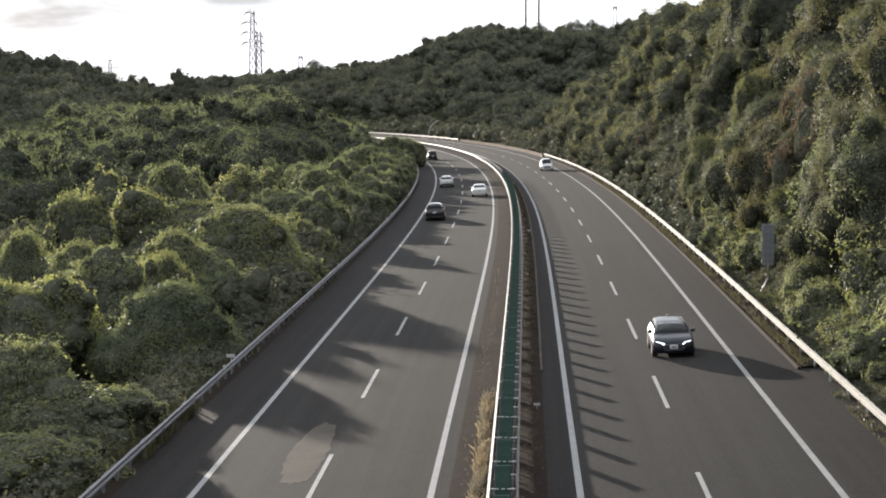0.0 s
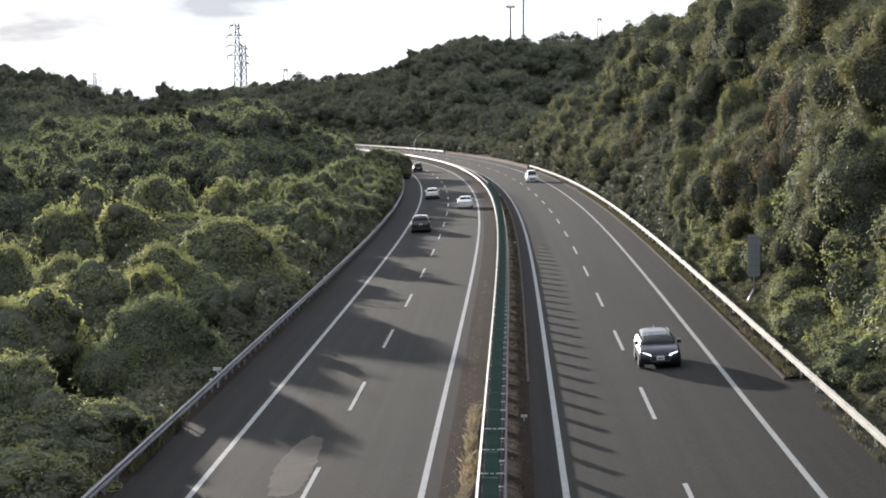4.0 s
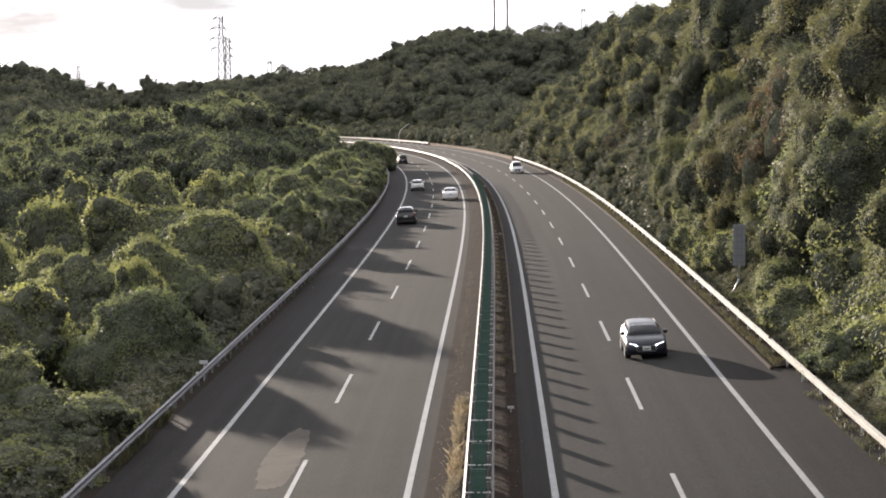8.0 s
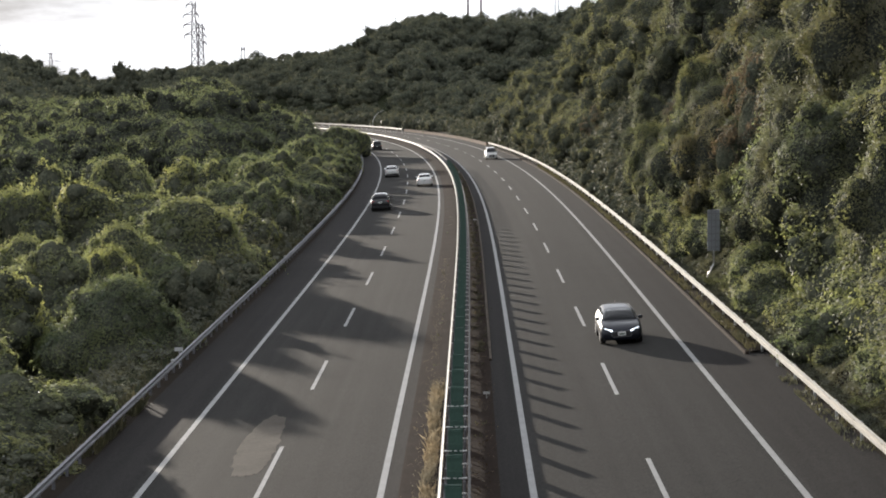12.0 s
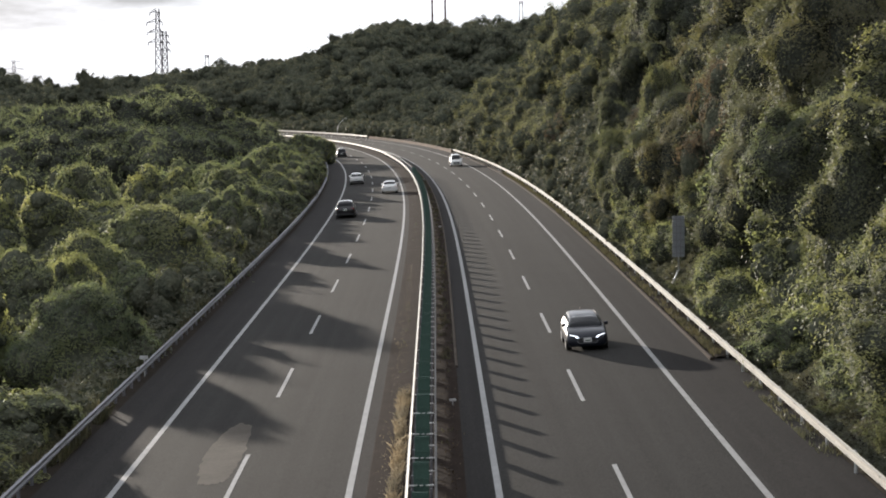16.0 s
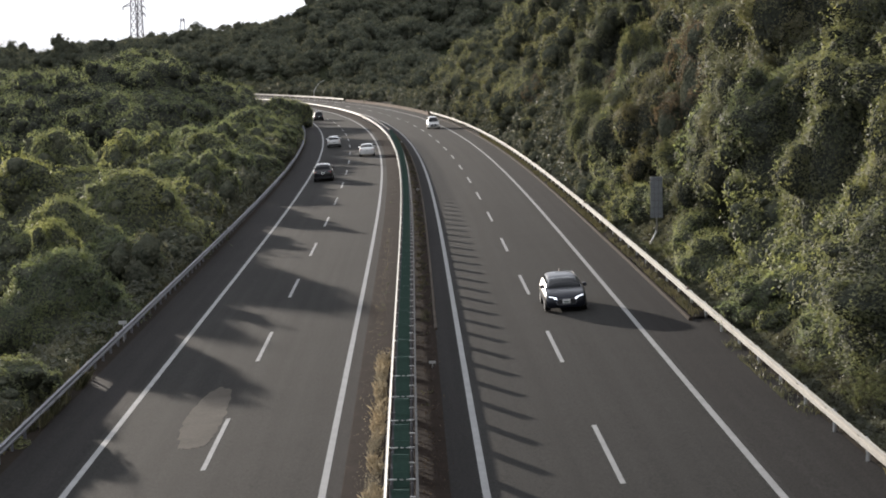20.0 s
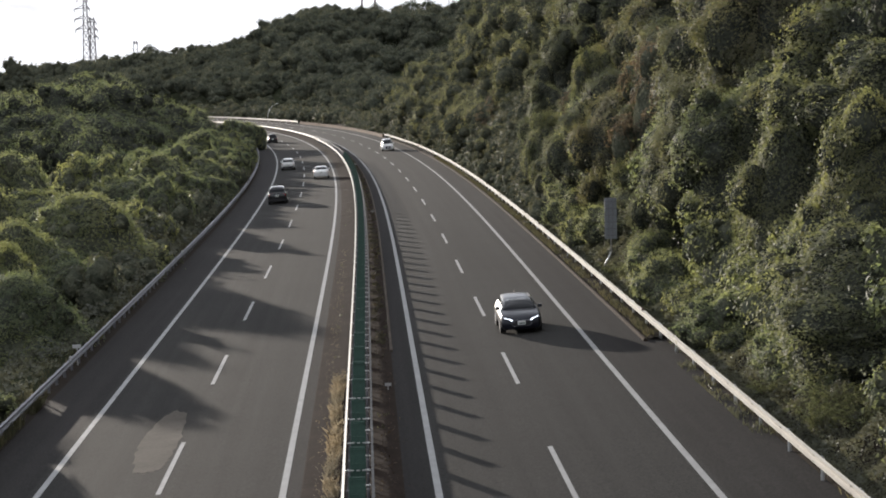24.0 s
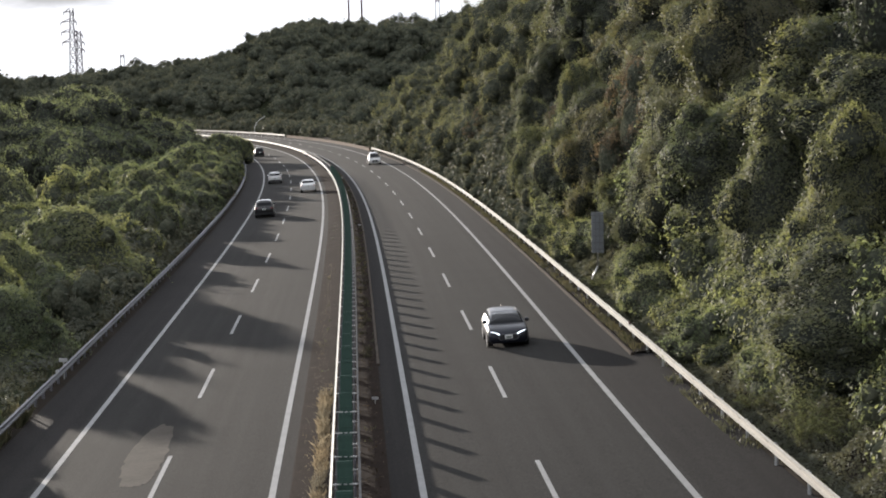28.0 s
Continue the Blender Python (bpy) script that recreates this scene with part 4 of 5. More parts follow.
def make_woods():
    r = np.random.default_rng(21)
    lab = "dense green broadleaf tree on the hillside beside the road"
    near = [tree_kind(100 + i, "broadleaf_tree", 9.5 + 1.2 * (i % 3), 8.6, 14, 34000, 0.12, M_LEAF, lab, "tree", 1.08, M_INNER_SHADED) for i in range(6)]
    trees = [tree_kind(130 + i, "broadleaf_tree", 9.5 + 1.2 * (i % 3), 8.6, 12, 17000, 0.155, M_LEAF, lab, "tree", 1.08, M_INNER_SHADED) for i in range(6)]
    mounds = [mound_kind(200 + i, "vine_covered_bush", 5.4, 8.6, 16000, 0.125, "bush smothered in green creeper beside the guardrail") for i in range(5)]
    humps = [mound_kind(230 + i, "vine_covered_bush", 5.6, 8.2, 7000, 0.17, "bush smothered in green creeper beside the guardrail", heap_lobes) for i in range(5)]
    shrubs = [mound_kind(300 + i, "roadside_shrub", 2.4, 3.6, 4200, 0.09, "low leafy shrub at the foot of the wooded slope", heap_lobes) for i in range(4)]
    tall = lambda r, h, w: heap_lobes(r, h, w, 18, 2, 0.165)
    draped = [mound_kind(260 + i, "vine_covered_tree", 10.0, 6.4, 26000, 0.11, "tall tree wholly draped in green creeper above the guardrail", tall, M_VINE_SHADED, M_INNER_SHADED, "tree") for i in range(3)]
    # the slope to the east
    size = lambda s, d: 0.55 if d < 21.5 else 1.0
    plant(near, scatter(40, 120, 17.6, 60, 6.6, r, lambda x, y, s, d: in_sight(x, y, s, d) & ((d > 23.5) | (s > 116))), size, r, "trees on the slope", 0.92)
    plant(trees, scatter(120, 205, 17.6, 60, 7.8, r, in_sight), size, r, "trees on the slope", 0.92)
    plant(shrubs, scatter(40, 140, 14.3, 22, 2.3, r, lambda x, y, s, d: ~((s > 97) & (s < 107) & (d < 16.2)) & ~((s < 58) & (d < 15.6))), lambda s, d: 0.75 if d < 15.5 else 1.25, r, "shrubs below the slope")
    joined_woods("slope_foot_brush", scatter(132, 350, 15.3, 18.7, 2.5, r), 3.0, 3.4, 7, 330, 0.22, M_BRUSH, "leafy brush along the foot of the slope", r)
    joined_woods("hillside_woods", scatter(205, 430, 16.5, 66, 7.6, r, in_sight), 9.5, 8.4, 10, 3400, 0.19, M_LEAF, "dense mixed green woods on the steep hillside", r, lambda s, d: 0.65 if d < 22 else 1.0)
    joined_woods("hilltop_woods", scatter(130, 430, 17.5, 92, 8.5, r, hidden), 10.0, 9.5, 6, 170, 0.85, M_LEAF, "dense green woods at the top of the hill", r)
    # the low ground to the west
    # humps of creeper behind the guardrail: x, y, top, width
    HUMPS = ((-17.2, 69, 2.7, 7.6), (-23.5, 71, 1.6, 6.5), (-15.9, 90.5, 2.8, 7.6), (-22.8, 92, 2.4, 6.0), (-21.2, 104, 2.4, 5.6), (-17.6, 124, 4.5, 11.5),
             (-25.5, 118, 2.6, 7.5), (-24.0, 140, 3.6, 8.0), (-15.6, 142, 2.2, 5.0), (-15.4, 160, 2.8, 4.8), (-19.4, 172, 3.0, 6.2), (-25.0, 186, 3.8, 5.6), (-31.0, 104, 1.8, 7.0),
             (-32.0, 128, 2.6, 8.0), (-31.5, 152, 3.6, 8.0), (-15.8, 182, 2.8, 5.0), (-29.0, 170, 4.2, 7.5), (-15.9, 108, 1.6, 4.2), (-28.5, 88, 1.6, 6.0), (-15.3, 67.2, 1.1, 5.0), (-15.4, 61.5, 0.5, 5.0), (-18.8, 112.5, 3.7, 8.0), (-17.1, 97.5, 3.6, 4.8))
    for i, (x, y, top, wide) in enumerate(HUMPS):
        z = float(ground_z([x], [y])[0]) - 0.3
        peaked = y < 130 and (wide >= 7.5 or 94 < y < 100)
        k, kz = wide / (8.0 if peaked else 6.2), (top - z) / 5.3
        src = (mounds if peaked else humps)[i % 5]
        tagged(copy_thing(src, Matrix.Translation((x, y, z)) @ Matrix.Rotation(i * 1.7, 4, "Z") @ Matrix.Diagonal((k, k, kz, 1))), group="creeper-covered bushes")
    # the hedge of humps goes on beside the rail: distance along the road, offset, top over the road, width
    for i, (s_, d_, top, wide) in enumerate(((196, -15.8, 2.6, 5.4), (203, -20.5, 3.8, 7.0), (212, -16.2, 3.0, 5.6), (219, -22.5, 4.4, 7.5), (227, -16.6, 3.3, 6.0), (236, -21.0, 4.2, 7.0),
                                             (243, -16.0, 3.2, 5.6), (252, -20.0, 4.6, 7.5), (259, -15.9, 3.0, 5.4), (268, -19.5, 4.3, 7.0), (276, -15.8, 3.2, 5.6), (286, -19.0, 4.2, 7.0),
                                             (293, -15.8, 2.9, 5.0), (303, -18.5, 3.8, 6.5), (312, -15.8, 2.7, 5.0), (321, -18.5, 3.4, 6.0), (330, -16.0, 3.0, 5.4), (208, -27.0, 3.6, 7.0), (240, -27.0, 3.8, 8.0))):
        p = at(s_, d_, 0)
        z = float(ground_z([p.x], [p.y])[0]) - 0.3
        k, kz = wide / 6.6, (at(s_, -12, 0).z + top - z) / 5.3
        tagged(copy_thing(humps[i % 5], Matrix.Translation((p.x, p.y, z)) @ Matrix.Rotation(i * 1.9, 4, "Z") @ Matrix.Diagonal((k, k, kz, 1))), group="creeper-covered bushes")
    plant(humps, scatter(84, 215, -66, -34, 6.2, r), lambda s, d: 0.8, r, "creeper-covered bushes")
    plant(trees, scatter(100, 215, -60, -30, 12.0, r), lambda s, d: 0.55, r, "trees in the low ground")
    joined_woods("valley_woods", scatter(215, 480, -150, -24.0, 6.4, r, in_valley), 6.4, 7.4, 9, 1000, 0.24, M_VINE_SHADED, "creeper-grown woods in the low ground beside the bend", r, lambda s, d: 0.75 if d > -30 else 1.0, 0, True, True, M_INNER_SHADED)
    joined_woods("bend_inner_woods", scatter(340, 445, -36, -22.0, 4.6, r), 8.3, 7.0, 9, 800, 0.26, M_VINE_SHADED, "creeper-grown trees on the inside of the bend", r, lambda s, d: 0.92 if d > -25 else 1.0, 0, True, True, M_INNER_SHADED)
    joined_woods("west_verge_brush", scatter(100, 480, -18.0, -13.9, 2.6, r), 2.5, 3.2, 6, 300, 0.24, M_BRUSH, "leafy brush hanging over the guardrail", r)
    joined_woods("rail_end_brush", scatter(140, 440, 13.8, 17.0, 1.7, r), 1.5, 2.5, 5, 110, 0.22, M_BRUSH, "low brush behind the guardrail", r)
    joined_woods("shoulder_brush", scatter(296, 372, 18.5, 30, 2.8, r), 3.2, 3.8, 6, 200, 0.24, M_LEAF, "leafy thicket on the shoulder of the hill", r)
    joined_woods("bend_brush", scatter(350, 640, 15.4, 22, 3.2, r), 2.8, 4.0, 5, 150, 0.42, M_BRUSH, "leafy brush beside the low wall on the bend", r)
    for s, d, k in ((343, -13.6, 0.9), (338, -16.0, 1.0), (349, -16.5, 0.9)):
        tagged(copy_thing(humps[0], along(s, d, -0.5) @ Matrix.Diagonal((k * 0.85, k * 0.85, k * 1.12, 1))), "dark round bush at the end of the guardrail", group="creeper-covered bushes")
    # the tall row behind the east guardrail: x, y, top, width
    def stand(src, rows, wide0, tall0, group, label=""):
        for i, (x, y, top, wide) in enumerate(rows):
            z = float(ground_z([x], [y])[0]) - 0.4
            k, kz = wide / wide0, (top - z) / tall0
            tagged(copy_thing(src[i % len(src)], Matrix.Translation((x, y, z)) @ Matrix.Rotation(y * 1.3, 4, "Z") @ Matrix.Diagonal((k, k, kz, 1))), label, group=group)

    stand(draped, ((16.3, 60.0, 6.2, 6.2), (17.4, 73.5, 10.1, 4.8), (17.2, 76.5, 8.2, 4.2), (17.6, 68.5, 8.0, 4.0), (17.4, 65.0, 9.6, 4.4), (17.3, 82.5, 11.2, 6.2), (20.5, 70.0, 12.0, 7.0), (20.0, 78.0, 13.0, 7.0)),
          6.0, 9.4, "creeper-covered trees", "tall tree wholly draped in green creeper above the guardrail")
    stand(near, ((16.2, 95.5, 9.1, 4.4), (16.9, 91.0, 11.2, 5.2), (18.9, 87.5, 14.4, 6.8), (16.4, 117.0, 10.9, 5.0), (19.5, 94.0, 15.0, 7.0), (20.5, 103.0, 15.5, 7.0), (19.5, 111.0, 14.0, 7.0), (17.5, 124.0, 11.0, 5.5), (21.0, 118.0, 17.0, 8.0)),
          7.4, 9.6, "trees on the slope")
    russet = [tree_kind(150 + i, "russet_tree", 9.0, 7.0, 12, 7000, 0.16, M_RUSSET, "half-bare russet-leaved tree among the green ones", "tree") for i in range(2)]
    stand(russet, ((17.6, 108.0, 12.6, 5.0), (18.4, 113.5, 13.0, 4.5), (18.6, 146.0, 11.5, 5.0), (17.5, 222.0, 9.5, 5.5)), 6.4, 8.4, "trees on the slope")
    lime = [tree_kind(170 + i, "pale_green_tree", 7.0, 6.4, 12, 14000, 0.12, M_LIME, "pale yellow-green tree at the foot of the slope", "tree") for i in range(2)]
    stand(lime, ((16.5, 105.5, 7.2, 4.8), (18.2, 101.5, 7.0, 4.4), (17.3, 136.0, 13.0, 3.6), (15.8, 151.0, 8.2, 4.4)), 5.8, 6.6, "trees on the slope")
    # far hills
    X, Y = np.meshgrid(np.arange(-330, 340, 9.5), np.arange(240, 1000, 9.5))
    x, y = X.ravel() + r.uniform(-4, 4, X.size), Y.ravel() + r.uniform(-4, 4, X.size)
    s, d = plan(x, y)
    ok = (np.hypot(x, y) < 935) & (x < 0.13 * y + 10) & (x > -0.285 * y - 10) & (np.abs(d) > 19) & ~in_valley(x, y, s, d) & ~((s < 200) & (d < 0)) & ~((s < 430) & (d > 0) & (d < 92))
    # steep banks need a closer stand
    steep = (ground_z(x * 1.008, y * 1.008) - ground_z(x, y)) / (0.008 * np.hypot(x, y)) > 0.3
    steep &= np.hypot(x, y) < 850
    xs, ys = x[ok & steep] + r.uniform(3, 6, (ok & steep).sum()), y[ok & steep] + r.uniform(3, 6, (ok & steep).sum())
    ss, ds = plan(xs, ys)
    far = [np.concatenate(q) for q in ((x[ok], xs), (y[ok], ys), (s[ok], ss), (d[ok], ds))]
    joined_woods("far_woods", far, 5.7, 11.5, 8, 420, 0.44, M_WOODS_SHADED, "green woods covering the far hills, backlit shade put into the leaf colour", r, lambda s, d: 0.6 if abs(d) < 30 else 1.0, 0, True, True, M_INNER_FAR)
    ok = (x >= 0.13 * y + 10) & (x < 0.32 * y + 20) & (d > 92)
    joined_woods("back_woods", (x[ok][::3], y[ok][::3], s[ok][::3], d[ok][::3]), 10, 15.0, 4, 60, 1.3, M_WOODS_SHADED, "green woods behind the hill in the far slope's shade-toned leaves", r, inner=M_INNER_FAR)
    # single trees that stand up from the skyline: direction, elevation of the top, width
    ridge = [tree_kind(180 + i, "skyline_tree", 9.0, 9.0, 11, 1500, 0.34, M_WOODS_SHADED, "round-headed tree standing up from the far ridge", "tree", 0.9) for i in range(3)]
    airy = [open_tree_kind(190 + i, "skyline_tree", 9.0, 9.0, 2600, 0.32, M_WOODS_SHADED, "open wide-headed tree standing up from the far ridge") for i in range(3)]
    for i, (az, up, wide) in enumerate(((-9.55, 0.73, 8), (-9.25, 0.6, 5), (-8.51, 0.61, 5), (-8.25, 0.6, 4), (-5.63, 1.07, 8), (-4.78, 1.0, 9), (-4.42, 1.02, 4), (-4.06, 1.01, 6),
                                        (-3.38, 1.1, 7), (-3.75, 0.98, 5), (0.97, 2.13, 9), (1.75, 2.12, 5), (2.0, 2.24, 8), (2.5, 2.23, 8), (-2.3, 1.75, 7), (-10.9, 0.5, 6))):
        R = 872.0
        x, y, top = R * math.sin(radians(az)), R * math.cos(radians(az)), 11.4 + R * math.tan(radians(up))
        z = float(ground_z([x], [y])[0]) - 0.5
        kz = max(0.4, (top - z) / 9.0)
        k = max(wide / 7.5, 0.75 * kz)
        tagged(copy_thing((airy if az > 0 or az in (-4.78, -5.63) else ridge)[i % 3], Matrix.Translation((x, y, z)) @ Matrix.Rotation(i * 2.1, 4, "Z") @ Matrix.Diagonal((k, k, kz, 1))), group="trees on the skyline")
    for k in ridge + airy + draped + near + trees + mounds + humps + shrubs + russet + lime:
        remove_thing(k)
    # brush between the trees
    for nm, n, s0, s1, d0, d1, mat, lab in (
            ("east_undergrowth", 150000, 75, 250, 12.5, 34, M_BRUSH, "tangled green undergrowth on the slope"),
            ("east_verge_cover", 45000, 75, 220, 12.1, 15.2, M_BRUSH, "dense low weeds behind the guardrail"),
            ("east_near_cover", 130000, 38, 84, 12.1, 22, M_BRUSH, "fine-leaved tangled weeds behind the guardrail"),
            ("west_undergrowth", 60000, 40, 260, -21, -13.2, M_BRUSH, "creeping green undergrowth beside the guardrail")):
        w = r.uniform(0, 1, n)
        D = d0 + (d1 - d0) * w ** 1.3 if d0 > 0 else d1 + (d0 - d1) * w
        S = s0 + (s1 - s0) * r.uniform(0, 1, n) ** 1.25
        p = strew(S, D)
        lump = 0.5 + 0.5 * np.sin(S * 1.9 + 2 * np.sin(D * 1.1)) * np.sin(D * 2.3 + 1.4 * np.sin(S * 0.7))
        edge = smooth(11.9, 14.2, np.abs(D))
        p[:, 2] = np.maximum(ground_z(p[:, 0], p[:, 1]), np.where((D > 0) & (D < 14.5), p[:, 2] + 0.02 + 0.15 * (D - 11.7), -50)) + edge * (0.1 + 0.9 * lump * r.uniform(0.5, 1.1, n)) + 0.1
        if D[0] > 0:
            p[:, 2] -= np.where((S > 97) & (S < 106) & (D < 15.5), 0.55 * edge * lump, 0)
        keep = (p[:, 0] < 0.315 * p[:, 1] + 8) & (p[:, 0] > -0.285 * p[:, 1] - 8)
        p = p[keep]
        quads = leaf_cards(p, np.tile((0.0, -0.2, 1.0), (len(p), 1)), 0.095 if nm == "east_near_cover" else 0.17, 0.7, r=r)
        me = fast_mesh(nm, quads.reshape(-1, 3), np.arange(len(p) * 3), np.arange(len(p)) * 3, mat)
        tagged(new(nm, me), lab, "undergrowth", kind="stuff")


make_woods()


# ---- weeds and dry grass ----
def blades(name, pts, tall, wide, mat, label, r, category="grass"):
    """Bent upright blades, past counting."""
    n = len(pts)
    t = r.uniform(0, 6.283, n)
    u = np.stack([np.cos(t), np.sin(t), np.zeros(n)], 1)
    lean = np.stack([-np.sin(t), np.cos(t), np.zeros(n)], 1) * r.normal(0, 0.26, (n, 1))
    h = (tall * r.uniform(0.45, 1.25, n))[:, None]
    up = np.array([0, 0, 1.0])
    w = (wide * r.uniform(0.6, 1.4, n))[:, None]
    q = np.stack([pts - u * w * 0.5, pts + u * w * 0.5, pts + (up * 0.62 + lean * 0.5) * h + u * w * 0.55, pts + (up + lean * 1.4) * h], 1)
    me = fast_mesh(name, q.reshape(-1, 3), np.arange(n * 4), np.arange(n) * 4, mat)
    return tagged(new(name, me), label, category, kind="stuff")


def tufts(n, s0, s1, d0, d1, per, spread, r, z=0.02):
    cs, cd = r.uniform(s0, s1, n), r.uniform(d0, d1, n)
    s = np.repeat(cs, per) + r.normal(0, spread, n * per)
    d = np.clip(np.repeat(cd, per) + r.normal(0, spread * 0.5, n * per), d0 - 0.06, d1 + 0.06)
    return strew(s, d, z)


def make_grass():
    r = np.random.default_rng(5)
    heads = tufts(56, 44, 74, -1.24, -0.94, 80, 0.24, r)
    heads[:, 2] += r.triangular(0.0, 0.08, 0.38, len(heads))
    bits = strew(r.uniform(44, 130, 2600), np.clip(r.normal(-1.2, 0.24, 2600), -1.85, -0.8), 0.04)
    heads = np.concatenate([heads, bits])
    sprays = leaf_cards(heads, np.tile((0.3, -0.6, 0.5), (len(heads), 1)), 0.05, 0.8, 0.4, r)
    tagged(new("seed_heads", fast_mesh("seed_heads", sprays.reshape(-1, 3), np.arange(len(heads) * 3), np.arange(len(heads)) * 3, M_DRYGRASS)), "feathery pale seed heads of dry grass by the median rail", "grass", kind="stuff")
    blades("dry_grass", tufts(52, 44, 74, -1.20, -0.95, 55, 0.22, r), 0.32, 0.006, M_DRYGRASS, "strip of tall dry straw-coloured grass beside the median rail", r)
    blades("median_weeds", np.concatenate([tufts(40, 60, 330, 0.35, 0.8, 12, 0.35, r), tufts(26, 75, 330, -1.5, -1.1, 12, 0.25, r)]), 0.12, 0.02, M_BRUSH, "scattered dry weeds on the median soil", r, "weeds")
    blades("median_tussocks", tufts(330, 80, 340, 0.24, 0.84, 16, 0.16, r, 0.05), 0.17, 0.014, M_WEED, "withered brown tussocks behind the median rail", r, "weeds")
    litter = strew(r.uniform(44, 230, 5200), np.clip(r.normal(0.5, 0.22, 5200), 0.15, 1.5), 0.075)
    cards = leaf_cards(litter, np.tile((0.0, 0.0, 1.0), (len(litter), 1)), 0.055, 0.45, 0.6, r)
    tagged(new("dead_leaves", fast_mesh("dead_leaves", cards.reshape(-1, 3), np.arange(len(litter) * 3), np.arange(len(litter)) * 3, M_DEADLEAF)), "dead leaves and litter along the median rail", "litter", kind="stuff")
    blades("east_verge_grass", np.concatenate([tufts(260, 40, 360, 11.9, 13.6, 22, 0.3, r, 0.1), tufts(520, 78, 260, 11.38, 11.62, 16, 0.3, r, 0.08)]), 0.22, 0.022, M_WEED, "green and dry weeds under and behind the guardrail", r, "weeds")
    blades("shoulder_weeds", tufts(9, 47, 77, 11.5, 11.8, 70, 0.5, r), 0.13, 0.03, M_BRUSH, "low brown-green weeds creeping onto the shoulder", r, "weeds")
    blades("rail_side_grass", tufts(16, 62, 73, -13.2, -12.3, 60, 0.4, r, 0.0), 0.5, 0.03, M_WEED, "tall sunlit grass growing through the guardrail", r)
    blades("west_verge_grass", tufts(330, 40, 340, -14.0, -12.65, 24, 0.3, r, 0.0), 0.32, 0.05, M_WEED, "green and yellowing weeds along the guardrail", r, "weeds")


make_grass()


# ---- road details ----
def patch():
    ring = ((68.6, -6.40), (64.2, -6.22), (60.5, -6.22), (58.7, -6.35), (58.3, -6.75), (58.5, -7.15), (60.7, -7.42), (63.5, -7.5), (66.2, -7.42), (68.4, -7.25), (69.4, -6.9))
    r = random.Random(4)
    fine = []
    for (s0, d0), (s1, d1) in zip(ring, ring[1:] + ring[:1]):
        for i in range(7):
            k = i / 7
            fine.append((s0 + (s1 - s0) * k + r.uniform(-0.16, 0.16), d0 + (d1 - d0) * k + r.uniform(-0.05, 0.05)))
    ring = fine
    bm = bmesh.new()
    top = [bm.verts.new(at(s, d, 0.0045)) for s, d in ring]
    low = [bm.verts.new(at(s, d - 0.0, -0.01)) for s, d in ring]
    bm.faces.new(top)
    for i in range(len(ring)):
        j = (i + 1) % len(ring)
        bm.faces.new((top[i], top[j], low[j], low[i]))
    structure(new("road_patch", bm_mesh("road_patch", bm, M_PATCH)), "pale worn asphalt repair patch in the lane", "road patch")


patch()


def road_sign():
    """The ribbed back of a tall sign on a cranked pipe post."""
    thing = tagged(new("road_sign", None), "tall grey road sign showing its ribbed back on a cranked post", "road sign")
    thing.matrix_basis = along(103.5, 13.1, 0.1)
    bm = bmesh.new()
    stick(bm, (-0.42, 0, -0.5), (-0.42, 0, 0.15), 0.05, 8)
    stick(bm, (-0.42, 0, 0.15), (0.02, 0, 1.05), 0.045, 8)
    stick(bm, (0.02, 0, 1.05), (0.02, 0, 3.9), 0.045, 8)
    part("post", bm, M_STEEL, thing, "", None, True)
    bm = bmesh.new()
    box(bm, -0.33, 0.33, -0.09, -0.06, 1.75, 3.95, 0.008)
    part("panel", bm, M_SIGNBACK, thing)
    for i in range(6):
        z = 1.95 + i * 0.36
        bm = bmesh.new()
        box(bm, -0.325, 0.325, -0.098, -0.088, z - 0.014, z + 0.014)
        part("rib", bm, M_STEEL_OLD, thing)
    for x in (-0.11, 0.11):
        bm = bmesh.new()
        box(bm, x - 0.014, x + 0.014, -0.102, -0.088, 1.78, 3.92)
        part("stiffener", bm, M_STEEL_OLD, thing)


road_sign()


def delineator():
    thing = tagged(new("marker_post", None), "small white marker plate on a thin post behind the guardrail", "marker post")
    thing.matrix_basis = along(83.4, -12.46, -0.17)
    bm = bmesh.new()
    stick(bm, (0, 0, -0.4), (0, 0, 1.05), 0.025, 6)
    part("post", bm, M_STEEL, thing)
    bm = bmesh.new()
    box(bm, -0.2, 0.16, -0.03, -0.012, 0.92, 1.08, 0.005)
    part("plate", bm, M_WHITE, thing, "white plate")


delineator()


def loft(bm, rings, cap=True):
    vs = [[bm.verts.new(p) for p in ring] for ring in rings]
    n = len(vs[0])
    for a, b in zip(vs, vs[1:]):
        for i in range(n):
            bm.faces.new((a[i], a[(i + 1) % n], b[(i + 1) % n], b[i]))
    if cap:
        bm.faces.new(vs[0][::-1])
        bm.faces.new(vs[-1])


def median_marker(s, d):
    thing = tagged(new("reflector_stub", None), "small white reflector stub on the median soil", "road marker", "median markers")
    thing.matrix_basis = along(s, d, 0.04)
    bm = bmesh.new()
    box(bm, -0.02, 0.02, -0.02, 0.02, -0.1, 0.22, 0.004)
    part("stub", bm, M_STEEL, thing)
    bm = bmesh.new()
    box(bm, -0.12, 0.12, -0.035, -0.02, 0.14, 0.24, 0.006)
    part("face", bm, M_WHITE, thing)


for s_, d_ in ((70.2, 0.72), (163.0, 0.72), (256.0, 0.72)):
    median_marker(s_, d_)


